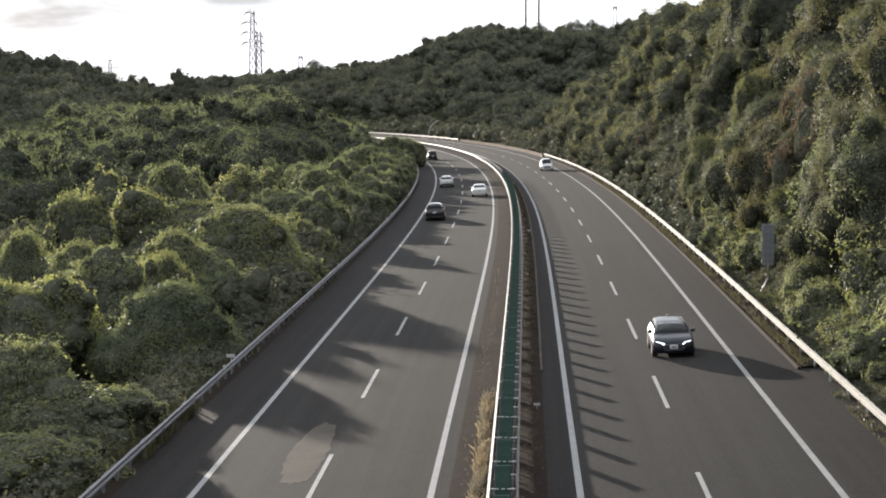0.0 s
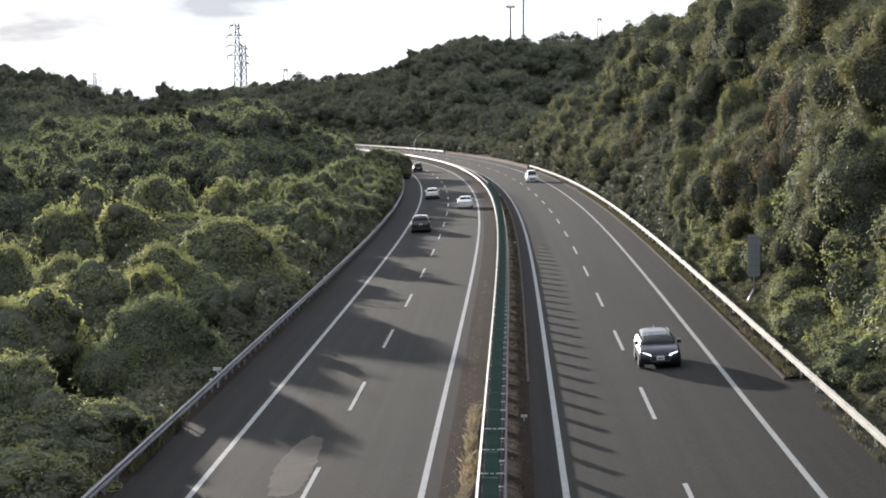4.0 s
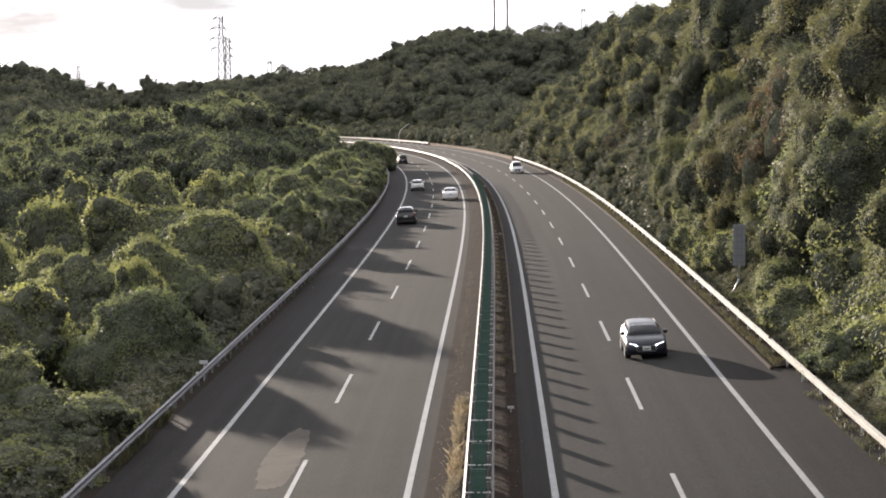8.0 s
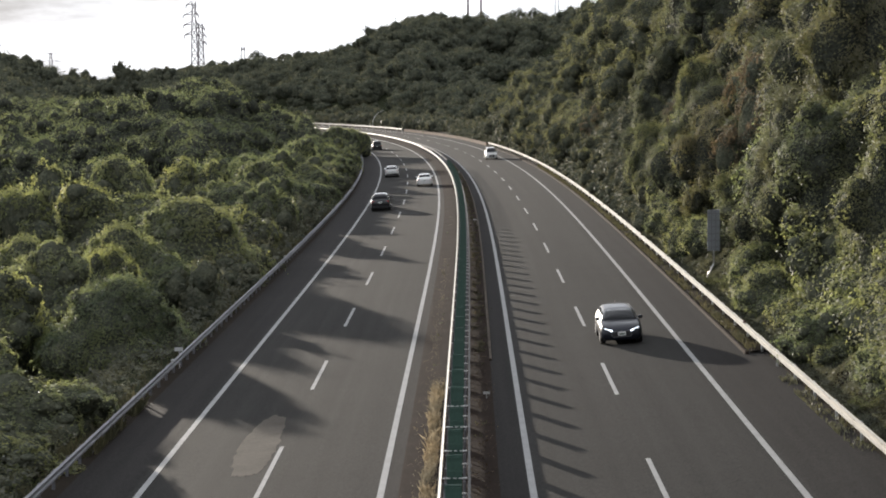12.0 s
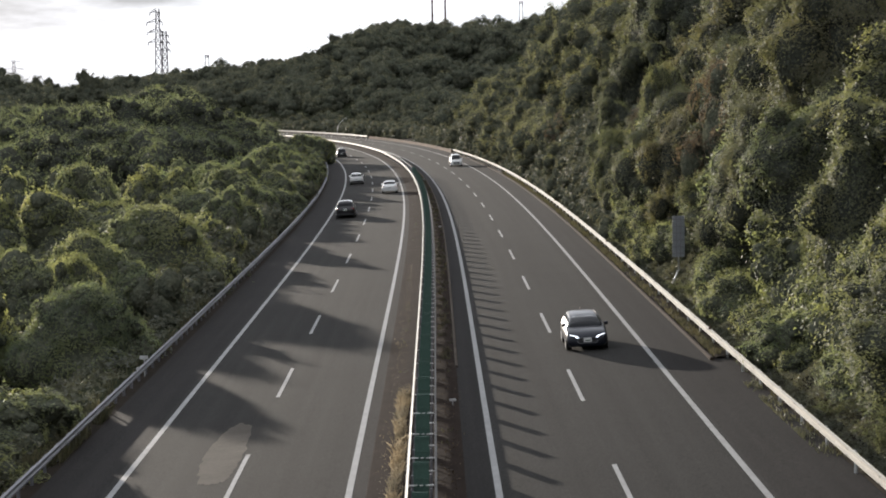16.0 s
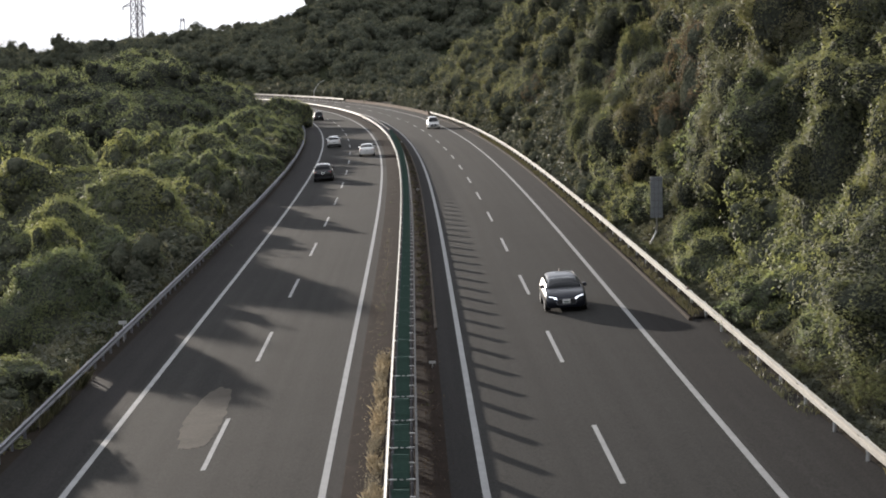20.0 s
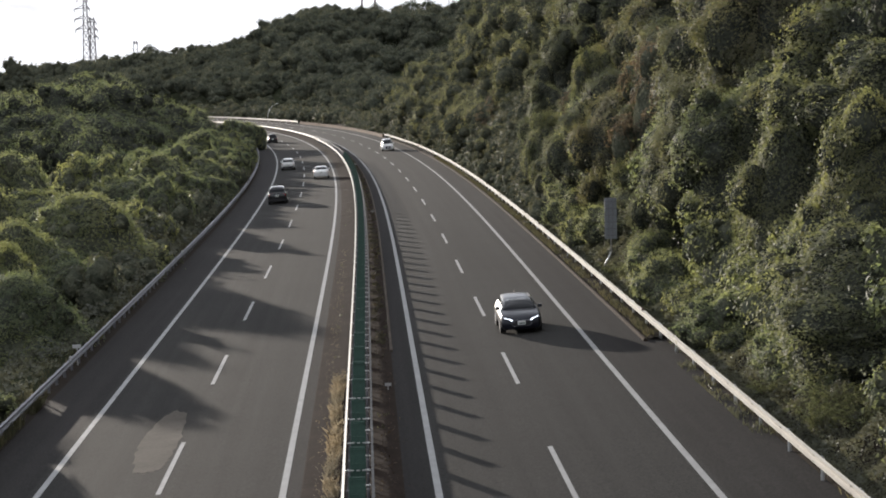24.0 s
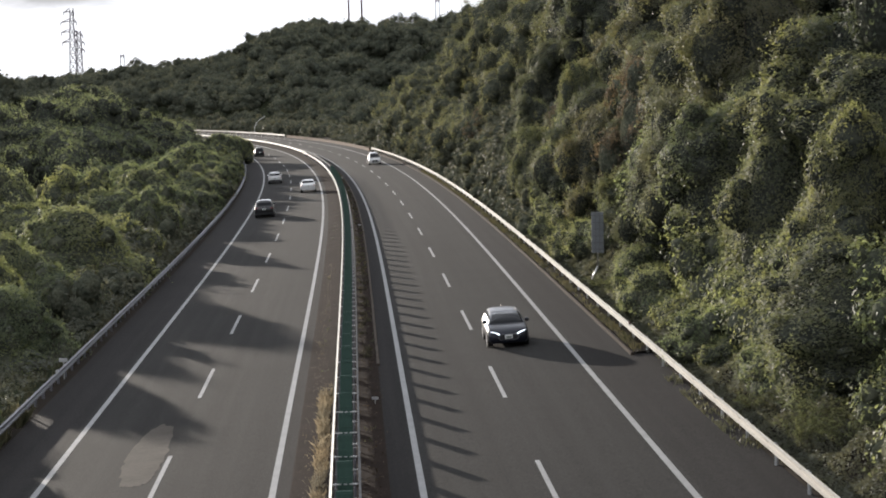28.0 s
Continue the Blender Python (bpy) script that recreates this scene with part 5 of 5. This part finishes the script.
def rail_reflector(s, d, mat, label):
    thing = tagged(new("rail_reflector", None), label, "reflector", "rail reflectors")
    thing.matrix_basis = along(s, d, 0.70)
    bm = bmesh.new()
    box(bm, -0.02, 0.02, -0.006, 0.006, -0.04, 0.06, 0.003)
    part("stem", bm, M_STEEL, thing)
    bm = bmesh.new()
    stick(bm, (0, -0.03, 0.09), (0, 0.03, 0.09), 0.06, 12)
    part("housing", bm, mat, thing)


for s_ in (81.5, 130.2, 180.0, 230.0):
    rail_reflector(s_, 11.66, M_DARKMAST, "small dark round reflector on the guardrail")
for s_ in (80.2, 130.0, 180.0, 230.0):
    rail_reflector(s_, -12.27, M_WHITE, "small white round reflector on the guardrail")


def bamboo_grass(s, d, z, tall, n, seed):
    """A clump of arching canes with long narrow leaves."""
    r = random.Random(seed)
    thing = tagged(new("bamboo_grass_clump", None), "clump of arching pale green bamboo grass behind the guardrail", "bush")
    thing.matrix_basis = along(s, d, z)
    stems, leaves = bmesh.new(), bmesh.new()
    for i in range(n):
        t, lean = r.uniform(0, 6.283), r.uniform(0.25, 0.95)
        h = tall * r.uniform(0.6, 1.1)
        b = Vector((r.gauss(0, 0.22), r.gauss(0, 0.22), 0))
        pts = [b + Vector((math.cos(t) * lean * h * k ** 1.8, math.sin(t) * lean * h * k ** 1.8, h * (k - 0.28 * k ** 3))) for k in (0, 0.3, 0.55, 0.8, 1.0)]
        for p, q in zip(pts, pts[1:]):
            stick(stems, p, q, 0.006, 3)
        for j in range(16):
            k = r.uniform(0.25, 1.0) * 4
            m = min(3, int(k))
            p = pts[m].lerp(pts[m + 1], k - m)
            u = Vector((math.cos(t) + r.gauss(0, 0.7), math.sin(t) + r.gauss(0, 0.7), r.uniform(-0.5, 0.45))).normalized() * r.uniform(0.13, 0.26)
            w = u.cross(Vector((0, 0, 1))).normalized() * 0.017
            droop = Vector((0, 0, -0.035))
            leaves.faces.new([leaves.verts.new(q) for q in (p, p + u * 0.4 + w, p + u + droop, p + u * 0.4 - w)])
    tagged(part("cane_tuft", stems, M_WEED, thing), kind="stuff")
    tagged(part("foliage", leaves, M_LIME, thing), kind="stuff")


for i, (s_, d_, z_, t_, n_) in enumerate(((54.6, 13.0, 0.15, 1.5, 60), (55.8, 13.6, 0.2, 1.7, 60), (53.4, 13.9, 0.2, 1.5, 50), (61.5, 12.9, 0.15, 0.9, 30), (72.5, 13.1, 0.15, 1.0, 30), (97.5, 13.2, 0.15, 1.1, 30), (100.5, 13.0, 0.15, 1.0, 28))):
    bamboo_grass(s_, d_, z_, t_, n_, 60 + i)


def bent_pole():
    thing = tagged(new("roadside_pole", None), "thin leaning grey pole behind the far guardrail", "pole")
    thing.matrix_basis = along(545, 12.6, 0)
    bm = bmesh.new()
    loft(bm, [[(x + 0.09 * math.cos(t), 0.09 * math.sin(t), z) for t in (i * math.pi / 4 for i in range(8))] for x, z in ((0, -0.5), (0.05, 2.0), (0.6, 3.2), (1.6, 4.2), (3.0, 5.0))])
    part("shaft", bm, M_STEEL, thing, "", None, True)


bent_pole()


# ---- masts, pylons on the skyline ----
def on_ground(az, r):
    x, y = r * math.sin(radians(az)), r * math.cos(radians(az))
    z = float(ground_z([x], [y])[0]) if r < 1100 else 5.0
    return Vector((x, y, z))


def pylon(name, az, r, top, base_w, top_w, arms, label, turn=0, thin=1.0):
    p = on_ground(az, r)
    h = top - p.z
    thing = tagged(new(name, None), label, "pylon")
    thing.matrix_basis = Matrix.Translation(p) @ Matrix.Rotation(radians(turn), 4, "Z")
    k = 0.145 * r / 1000 * thin
    wid = lambda t: base_w + (top_w - base_w) * t
    for sx in (-1, 1):
        for sy in (-1, 1):
            bm = bmesh.new()
            loft(bm, [[(sx * wid(i / 8) / 2 + k * 1.2 * u, sy * wid(i / 8) / 2 + k * 1.2 * v, h * i / 8) for u, v in ((1, 0), (0, 1), (-1, 0), (0, -1))] for i in range(9)])
            part("leg", bm, M_PYLON, thing)
    bm = bmesh.new()
    for i in range(11):
        a, b = i / 11, (i + 1) / 11
        for sgn in (-1, 1):
            for ax in (0, 1):
                P0, P1 = [0, 0, h * a], [0, 0, h * b]
                P0[ax], P1[ax] = -wid(a) / 2, wid(b) / 2
                P0[1 - ax], P1[1 - ax] = sgn * wid(a) / 2, sgn * wid(b) / 2
                stick(bm, P0, P1, k * 0.9, 3)
                P0[ax], P1[ax] = wid(a) / 2, -wid(b) / 2
                stick(bm, P0, P1, k * 0.9, 3)
                P1 = [0, 0, h * a]
                P1[ax], P1[1 - ax] = -wid(a) / 2, sgn * wid(a) / 2
                stick(bm, P0, P1, k * 0.9, 3)
    part("bracing", bm, M_PYLON, thing)
    for t, west, east in arms:
        for sgn, reach in ((-1, west), (1, east)):
            bm = bmesh.new()
            x0 = wid(t) / 2
            stick(bm, (sgn * x0, 0, h * t), (sgn * reach, 0, h * (t - 0.012)), k * 1.2, 4)
            stick(bm, (sgn * x0, 0, h * (t + 0.03)), (sgn * reach, 0, h * (t - 0.012)), k * 1.0, 4)
            stick(bm, (sgn * reach, 0, h * (t - 0.012)), (sgn * reach, 0, h * (t - 0.045)), k * 1.1, 4)
            part("arm", bm, M_PYLON, thing)


pylon("pylon", -7.44, 1300, 67.5, 5.8, 1.9, ((0.985, 5, 1.5), (0.88, 7, 3), (0.775, 7, 3), (0.67, 6.5, 3)), "tall steel lattice power pylon behind the ridge", 8, 1.45)
pylon("pylon", -7.25, 1500, 60.5, 5.6, 2.6, ((0.94, 3, 3), (0.84, 3, 4), (0.74, 3, 4)), "shorter steel lattice power pylon behind the ridge", 10, 1.35)
pylon("pylon", -11.55, 2300, 54.0, 6.0, 2.4, ((0.97, 9, 9), (0.80, 11, 11), (0.63, 11, 11)), "distant steel lattice power pylon beyond the woods", -5, 0.45)


def light_mast(az, r, top, label):
    p = on_ground(az, r)
    thing = tagged(new("light_mast", None), label, "light mast")
    thing.matrix_basis = Matrix.Translation(p)
    h = top - p.z
    bm = bmesh.new()
    stick(bm, (0, 0, -1), (0, 0, h), 0.55, 8, 0.4)
    part("pole", bm, M_DARKMAST, thing)
    for nm, rad, z0, z1 in (("lamp_platform", 1.75, h - 0.15, h + 0.1), ("lamp_hoop", 1.9, h + 0.75, h + 0.92)):
        bm = bmesh.new()
        turn = [(math.cos(a * math.pi / 8), math.sin(a * math.pi / 8)) for a in range(16)]
        loft(bm, [[(rad * k * u, rad * k * v, z) for u, v in turn] for k, z in ((0.35, z0), (1, z0), (1, z1), (0.35, z1))], False)
        part(nm, bm, M_DARKMAST, thing)
    for i in range(8):
        u, v = math.cos(i * math.pi / 4), math.sin(i * math.pi / 4)
        bm = bmesh.new()
        stick(bm, (1.45 * u, 1.45 * v, h + 0.1), (1.75 * u, 1.75 * v, h + 0.75), 0.07, 5)
        stick(bm, (1.45 * u, 1.45 * v, h + 0.5), (2.05 * u, 2.05 * v, h + 0.32), 0.33, 8, 0.4)
        part("floodlight", bm, M_STEEL_OLD, thing)


light_mast(0.55, 880, 56.5, "tall dark floodlight mast on the wooded hilltop")
light_mast(0.93, 880, 63.5, "taller dark floodlight mast on the wooded hilltop")


def lamp_rack(az, r, top, wide, label):
    p = on_ground(az, r)
    thing = tagged(new("floodlight_rack", None), label, "light rack")
    thing.matrix_basis = Matrix.Translation(p)
    h = top - p.z
    for sgn in (-1, 1):
        bm = bmesh.new()
        stick(bm, (sgn * wide * 0.42, 0, -1), (sgn * wide * 0.42, 0, h), 0.2, 6)
        part("leg", bm, M_PYLON, thing)
    for z in (h - 0.12, h - wide * 0.4):
        bm = bmesh.new()
        box(bm, -wide / 2, wide / 2, -0.1, 0.1, z - 0.09, z + 0.09, 0.02)
        part("crossbar", bm, M_PYLON, thing)
        for x in (-0.3, 0.28):
            bm = bmesh.new()
            box(bm, wide * (x - 0.19), wide * (x + 0.19), -0.4, -0.12, z - 0.38, z + 0.38, 0.06)
            part("floodlight", bm, M_PYLON, thing)


lamp_rack(-6.04, 862, 28.8, 1.9, "small rack of floodlights on two thin legs above the ridge trees")
lamp_rack(3.15, 880, 51.5, 1.9, "small rack of floodlights on two thin legs above the hilltop trees")


# ---- vehicles ----
def car_paint(name, col, metal=0.35, coat=0.9):
    m = plain(name, col, 0.34, metal, coat)
    return m


M_CARGLASS = plain("car_glass", (0.012, 0.013, 0.015), 0.05)
M_CARGLASS.node_tree.nodes["Principled BSDF"].inputs["Specular IOR Level"].default_value = 0.22
M_TYRE = plain("tyre_rubber", (0.02, 0.02, 0.02), 0.85)
M_RIM = plain("alloy_rim", (0.5, 0.5, 0.52), 0.35, 0.9)
M_TRIM = plain("black_trim", (0.018, 0.018, 0.02), 0.55)
M_HEADLIGHT = glow("headlight_on", (0.9, 0.95, 1.0), 1.5)
M_LAMPGLASS = plain("lamp_glass", (0.55, 0.57, 0.6), 0.15)
M_TAIL = plain("tail_lamp", (0.28, 0.02, 0.02), 0.25)
M_PLATE = plain("number_plate_face", (0.72, 0.72, 0.7), 0.5)
M_BAR = plain("plate_bar", (0.05, 0.09, 0.06), 0.6)
P_DARK = car_paint("dark_navy_paint", (0.010, 0.012, 0.020), 0.35, 0.25)
P_BLACK = car_paint("black_paint", (0.014, 0.014, 0.016))
P_WHITE = car_paint("white_paint", (0.72, 0.72, 0.71), 0.0)
P_SILVER = car_paint("silver_paint", (0.5, 0.51, 0.53), 0.5)

# half-shapes by kind: length, width, height, bonnet height, belt height, and the cabin's four points along the length as shares from the rear
SHAPES = {
    "hatchback": (4.30, 1.79, 1.43, 0.92, 0.95, (0.03, 0.16, 0.60, 0.80), 0.95),
    "suv": (4.50, 1.83, 1.68, 1.05, 1.08, (0.02, 0.12, 0.60, 0.77), 1.05),
    "sedan": (4.65, 1.79, 1.45, 0.92, 0.95, (0.13, 0.32, 0.60, 0.78), 1.0),
    "minivan": (4.70, 1.78, 1.82, 1.05, 1.05, (0.01, 0.06, 0.70, 0.88), 1.02),
    "estate": (4.60, 1.78, 1.50, 0.95, 0.98, (0.02, 0.13, 0.60, 0.79), 0.98),
}


def vehicle(kind, paint, label, s, d, oncoming=False, lights=False, lower=None, category="car"):
    L, W, H, hood, belt, cab, deck = SHAPES[kind]
    thing = tagged(new(kind, None), label, category, "vehicles on the road")
    m = along(s, d, 0.004) @ Matrix.Rotation(-math.atan(BANK), 4, "Y")
    if oncoming:
        m = m @ Matrix.Rotation(math.pi, 4, "Z")
    thing.matrix_basis = m
    y = lambda t: -L / 2 + L * t
    hw = W / 2

    def ring(t, w, lo, top):
        return [(sx * w * f, y(t), z) for sx, seq in ((1, ((0.86, lo), (0.99, lo + 0.14), (1.0, lo + (top - lo) * 0.55), (0.965, top - 0.07), (0.87, top))), (-1, ((0.87, top), (0.965, top - 0.07), (1.0, lo + (top - lo) * 0.55), (0.99, lo + 0.14), (0.86, lo)))) for f, z in seq]

    rear_top = deck if kind == "sedan" else belt
    bm = bmesh.new()
    loft(bm, [ring(0.0, hw * 0.86, 0.34, rear_top - 0.14), ring(0.025, hw * 0.95, 0.26, rear_top - 0.03), ring(0.12, hw, 0.22, rear_top), ring(0.4, hw, 0.2, belt), ring(0.68, hw, 0.2, belt),
              ring(0.80, hw, 0.2, hood + 0.02), ring(0.91, hw * 0.98, 0.2, hood - 0.07), ring(0.97, hw * 0.955, 0.2, hood - 0.17), ring(0.992, hw * 0.87, 0.21, hood - 0.27), ring(1.0, hw * 0.8, 0.25, hood - 0.34)])
    part("body", bm, paint, thing, "", None, True)
    # cabin: a rounded hull over the belt line, with curved panes set into it
    wb, wr = hw * 0.93, hw * 0.72
    low = belt - 0.06
    stations = ((cab[0], belt - 0.02 if kind != "sedan" else deck), (cab[0] + (cab[1] - cab[0]) * 0.55, belt + (H - belt) * 0.72), (cab[1], H - 0.05), ((cab[1] * 2 + cab[2]) / 3, H), ((cab[1] + cab[2] * 2) / 3, H),
                (cab[2], H - 0.045), (cab[2] + (cab[3] - cab[2]) * 0.5, hood + (H - hood) * 0.56), (cab[3], hood + 0.015))
    n_st = len(stations) - 1

    def hull(u, a, out=0.0):
        """The cabin's skin: u from the rear (0) to the bonnet (1), a from side to side (-1 to 1)."""
        k = min(n_st - 1e-6, max(0.0, u * n_st))
        i = int(k)
        f = k - i
        t = stations[i][0] + (stations[i + 1][0] - stations[i][0]) * f
        top = stations[i][1] + (stations[i + 1][1] - stations[i][1]) * f
        phi = a * math.pi / 2
        share = max(0.0, math.cos(phi)) ** 0.26
        w = wb + (wr - wb) * share * min(1.0, (top - low) / (H - low) + 0.1)
        side = math.copysign(abs(math.sin(phi)) ** 0.55, phi)
        return Vector(((w + out) * side, y(t), low + (top - low) * share + out * share))

    def skin(name, u0, u1, a0, a1, nu, na, out, mat, soft=True):
        bm = bmesh.new()
        grid = [[bm.verts.new(hull(u0 + (u1 - u0) * i / nu, a0 + (a1 - a0) * j / na, out)) for j in range(na + 1)] for i in range(nu + 1)]
        for p, q in zip(grid, grid[1:]):
            for j in range(na):
                bm.faces.new((p[j], p[j + 1], q[j + 1], q[j]))
        if out:
            back = [[bm.verts.new(hull(u0 + (u1 - u0) * i / nu, a0 + (a1 - a0) * j / na, -0.01)) for j in range(na + 1)] for i in range(nu + 1)]
            rim = [(0, j) for j in range(na)] + [(i, na) for i in range(nu)] + [(nu, j) for j in range(na, 0, -1)] + [(i, 0) for i in range(nu, 0, -1)]
            for (i0, j0), (i1, j1) in zip(rim, rim[1:] + rim[:1]):
                bm.faces.new((grid[i0][j0], grid[i1][j1], back[i1][j1], back[i0][j0]))
        return part(name, bm, mat, thing, "", None, soft)

    A = [(y(cab[0]), wb, belt), (y(cab[1]), wr, H), (y(cab[2]), wr, H), (y(cab[3]), wb, hood)]
    skin("cabin", 0.0, 1.0, -1.0, 1.0, n_st * 2, 18, 0.0, paint)
    skin("windscreen", 5.12 / 7, 6.9 / 7, -0.62, 0.62, 4, 8, 0.007, M_CARGLASS)
    skin("rear_window", 0.25 / 7, 1.85 / 7, -0.6, 0.6, 4, 8, 0.007, M_CARGLASS)
    for sx in (-1, 1):
        for u0, u1 in ((1.35 / 7, 3.4 / 7), (3.55 / 7, 5.75 / 7)):
            skin("side_window", u0, u1, sx * 0.74, sx * 0.955, 4, 3, 0.007, M_CARGLASS)
        bm = bmesh.new()
        box(bm, sx * (hw + 0.02) - 0.09, sx * (hw + 0.02) + 0.09, y(cab[3]) - 0.42, y(cab[3]) - 0.28, belt + 0.0, belt + 0.15, 0.03)
        part("mirror", bm, paint, thing)
        # lamps
        bm = bmesh.new()
        x0 = sx * hw * 0.64
        box(bm, x0 - 0.17, x0 + 0.17, L / 2 - 0.17, L / 2 - 0.02, hood - 0.262, hood - 0.235, 0.01)
        box(bm, x0 - sx * 0.17 - 0.05, x0 - sx * 0.17 + 0.07, L / 2 - 0.12, L / 2 - 0.015, hood - 0.30, hood - 0.262, 0.01)
        bmesh.ops.rotate(bm, verts=bm.verts, cent=(x0, L / 2 - 0.09, hood - 0.25), matrix=Matrix.Rotation(-sx * 0.26, 3, "Y") @ Matrix.Rotation(-sx * 0.35, 3, "Z"))
        part("headlight", bm, M_HEADLIGHT if lights else M_LAMPGLASS, thing, "lit white headlight" if lights else "")
        bm = bmesh.new()
        tz = rear_top - 0.14
        box(bm, sx * hw * 0.72 - 0.15, sx * hw * 0.72 + 0.15, -L / 2 + 0.005, -L / 2 + 0.16, tz - 0.17, tz + 0.03, 0.02)
        part("tail_lamp", bm, M_TAIL, thing, "red tail lamp")
        for yy in (-L * 0.30, L * 0.31):
            bm = bmesh.new()
            stick(bm, (sx * (hw - 0.24), 0, 0), (sx * (hw + 0.005), 0, 0), 0.325, 20)
            tyre = part("wheel", bm, M_TYRE, thing, "", Matrix.Translation((0, yy, 0.325)), False)
            bm = bmesh.new()
            stick(bm, (sx * (hw - 0.02), 0, 0), (sx * (hw + 0.015), 0, 0), 0.215, 12)
            q = new("rim", bm_mesh("rim", bm, M_RIM))
            q.parent = tyre
    for yy, z0, nm in ((L / 2 + 0.01, 0.40, "number_plate"), (-L / 2 - 0.01, rear_top - 0.34, "number_plate")):
        bm = bmesh.new()
        box(bm, -0.165, 0.165, yy - 0.015, yy + 0.03, z0, z0 + 0.165, 0.004)
        p = part(nm, bm, M_PLATE, thing)
        bm = bmesh.new()
        yo = yy + 0.032 if yy > 0 else yy - 0.017
        box(bm, -0.12, 0.12, yo - 0.002, yo + 0.002, z0 + 0.04, z0 + 0.1)
        q = new("plain_bar", bm_mesh("plain_bar", bm, M_BAR))
        q.parent = p
    bm = bmesh.new()
    ring6 = ((-0.34, hood - 0.335), (0.34, hood - 0.335), (0.5, hood - 0.46), (0.4, 0.345), (-0.4, 0.345), (-0.5, hood - 0.46))
    for yy in (L / 2 - 0.06, L / 2 + 0.004):
        bm.faces.new([bm.verts.new((x * hw, yy, z)) for x, z in ring6])
    bm.verts.ensure_lookup_table()
    for i in range(6):
        j = (i + 1) % 6
        bm.faces.new((bm.verts[i], bm.verts[j], bm.verts[6 + j], bm.verts[6 + i]))
    grille = part("grille", bm, M_TRIM, thing)
    bm = bmesh.new()
    for (xa, za), (xb, zb) in zip(ring6, ring6[1:] + ring6[:1]):
        stick(bm, (xa * hw, L / 2 + 0.004, za), (xb * hw, L / 2 + 0.004, zb), 0.011, 5)
    frame_ = new("grille_frame", bm_mesh("grille_frame", bm, M_STEEL_OLD))
    frame_.parent = grille
    for sx in (-1, 1):
        bm = bmesh.new()
        box(bm, sx * hw * 0.68 - 0.13, sx * hw * 0.68 + 0.13, L / 2 - 0.14, L / 2 - 0.035, 0.28, 0.42, 0.015)
        part("air_intake", bm, M_TRIM, thing)
        bm = bmesh.new()
        for u0, u1 in ((2.3 / 7, 3.5 / 7), (3.5 / 7, 4.7 / 7)):
            stick(bm, hull(u0, sx * 0.52, 0.015), hull(u1, sx * 0.52, 0.015), 0.018, 5)
        part("roof_rail", bm, M_STEEL_OLD if kind in ("suv", "estate", "hatchback") else paint, thing)
    bm = bmesh.new()
    box(bm, -hw * 0.86, hw * 0.86, -L / 2 - 0.02, -L / 2 + 0.12, 0.3, 0.5, 0.03)
    part("rear_bumper", bm, lower or M_TRIM, thing)
    bm = bmesh.new()
    stick(bm, (0, y(cab[1]) + 0.25, H), (0, y(cab[1]) + 0.14, H + 0.07), 0.022, 6, 0.01)
    part("aerial", bm, M_DARKMAST, thing)
    return thing


vehicle("hatchback", P_DARK, "dark navy hatchback with lit headlights in the oncoming lane", 84.6, 6.62, True, True)
vehicle("suv", P_BLACK, "black sport utility car driving away in the outer lane", 188.2, -8.0)
vehicle("sedan", P_WHITE, "white sedan driving away in the inner lane", 230.3, -3.95, lower=P_WHITE)
vehicle("estate", P_WHITE, "white estate car driving away in the outer lane", 259.8, -8.1)
vehicle("minivan", P_BLACK, "dark minivan far off in the outer lane", 376.0, -8.05)
vehicle("minivan", P_WHITE, "white minivan in the oncoming outer lane", 298.4, 7.3, True)
vehicle("sedan", P_SILVER, "pale sedan far round the bend", 520.0, -7.9)
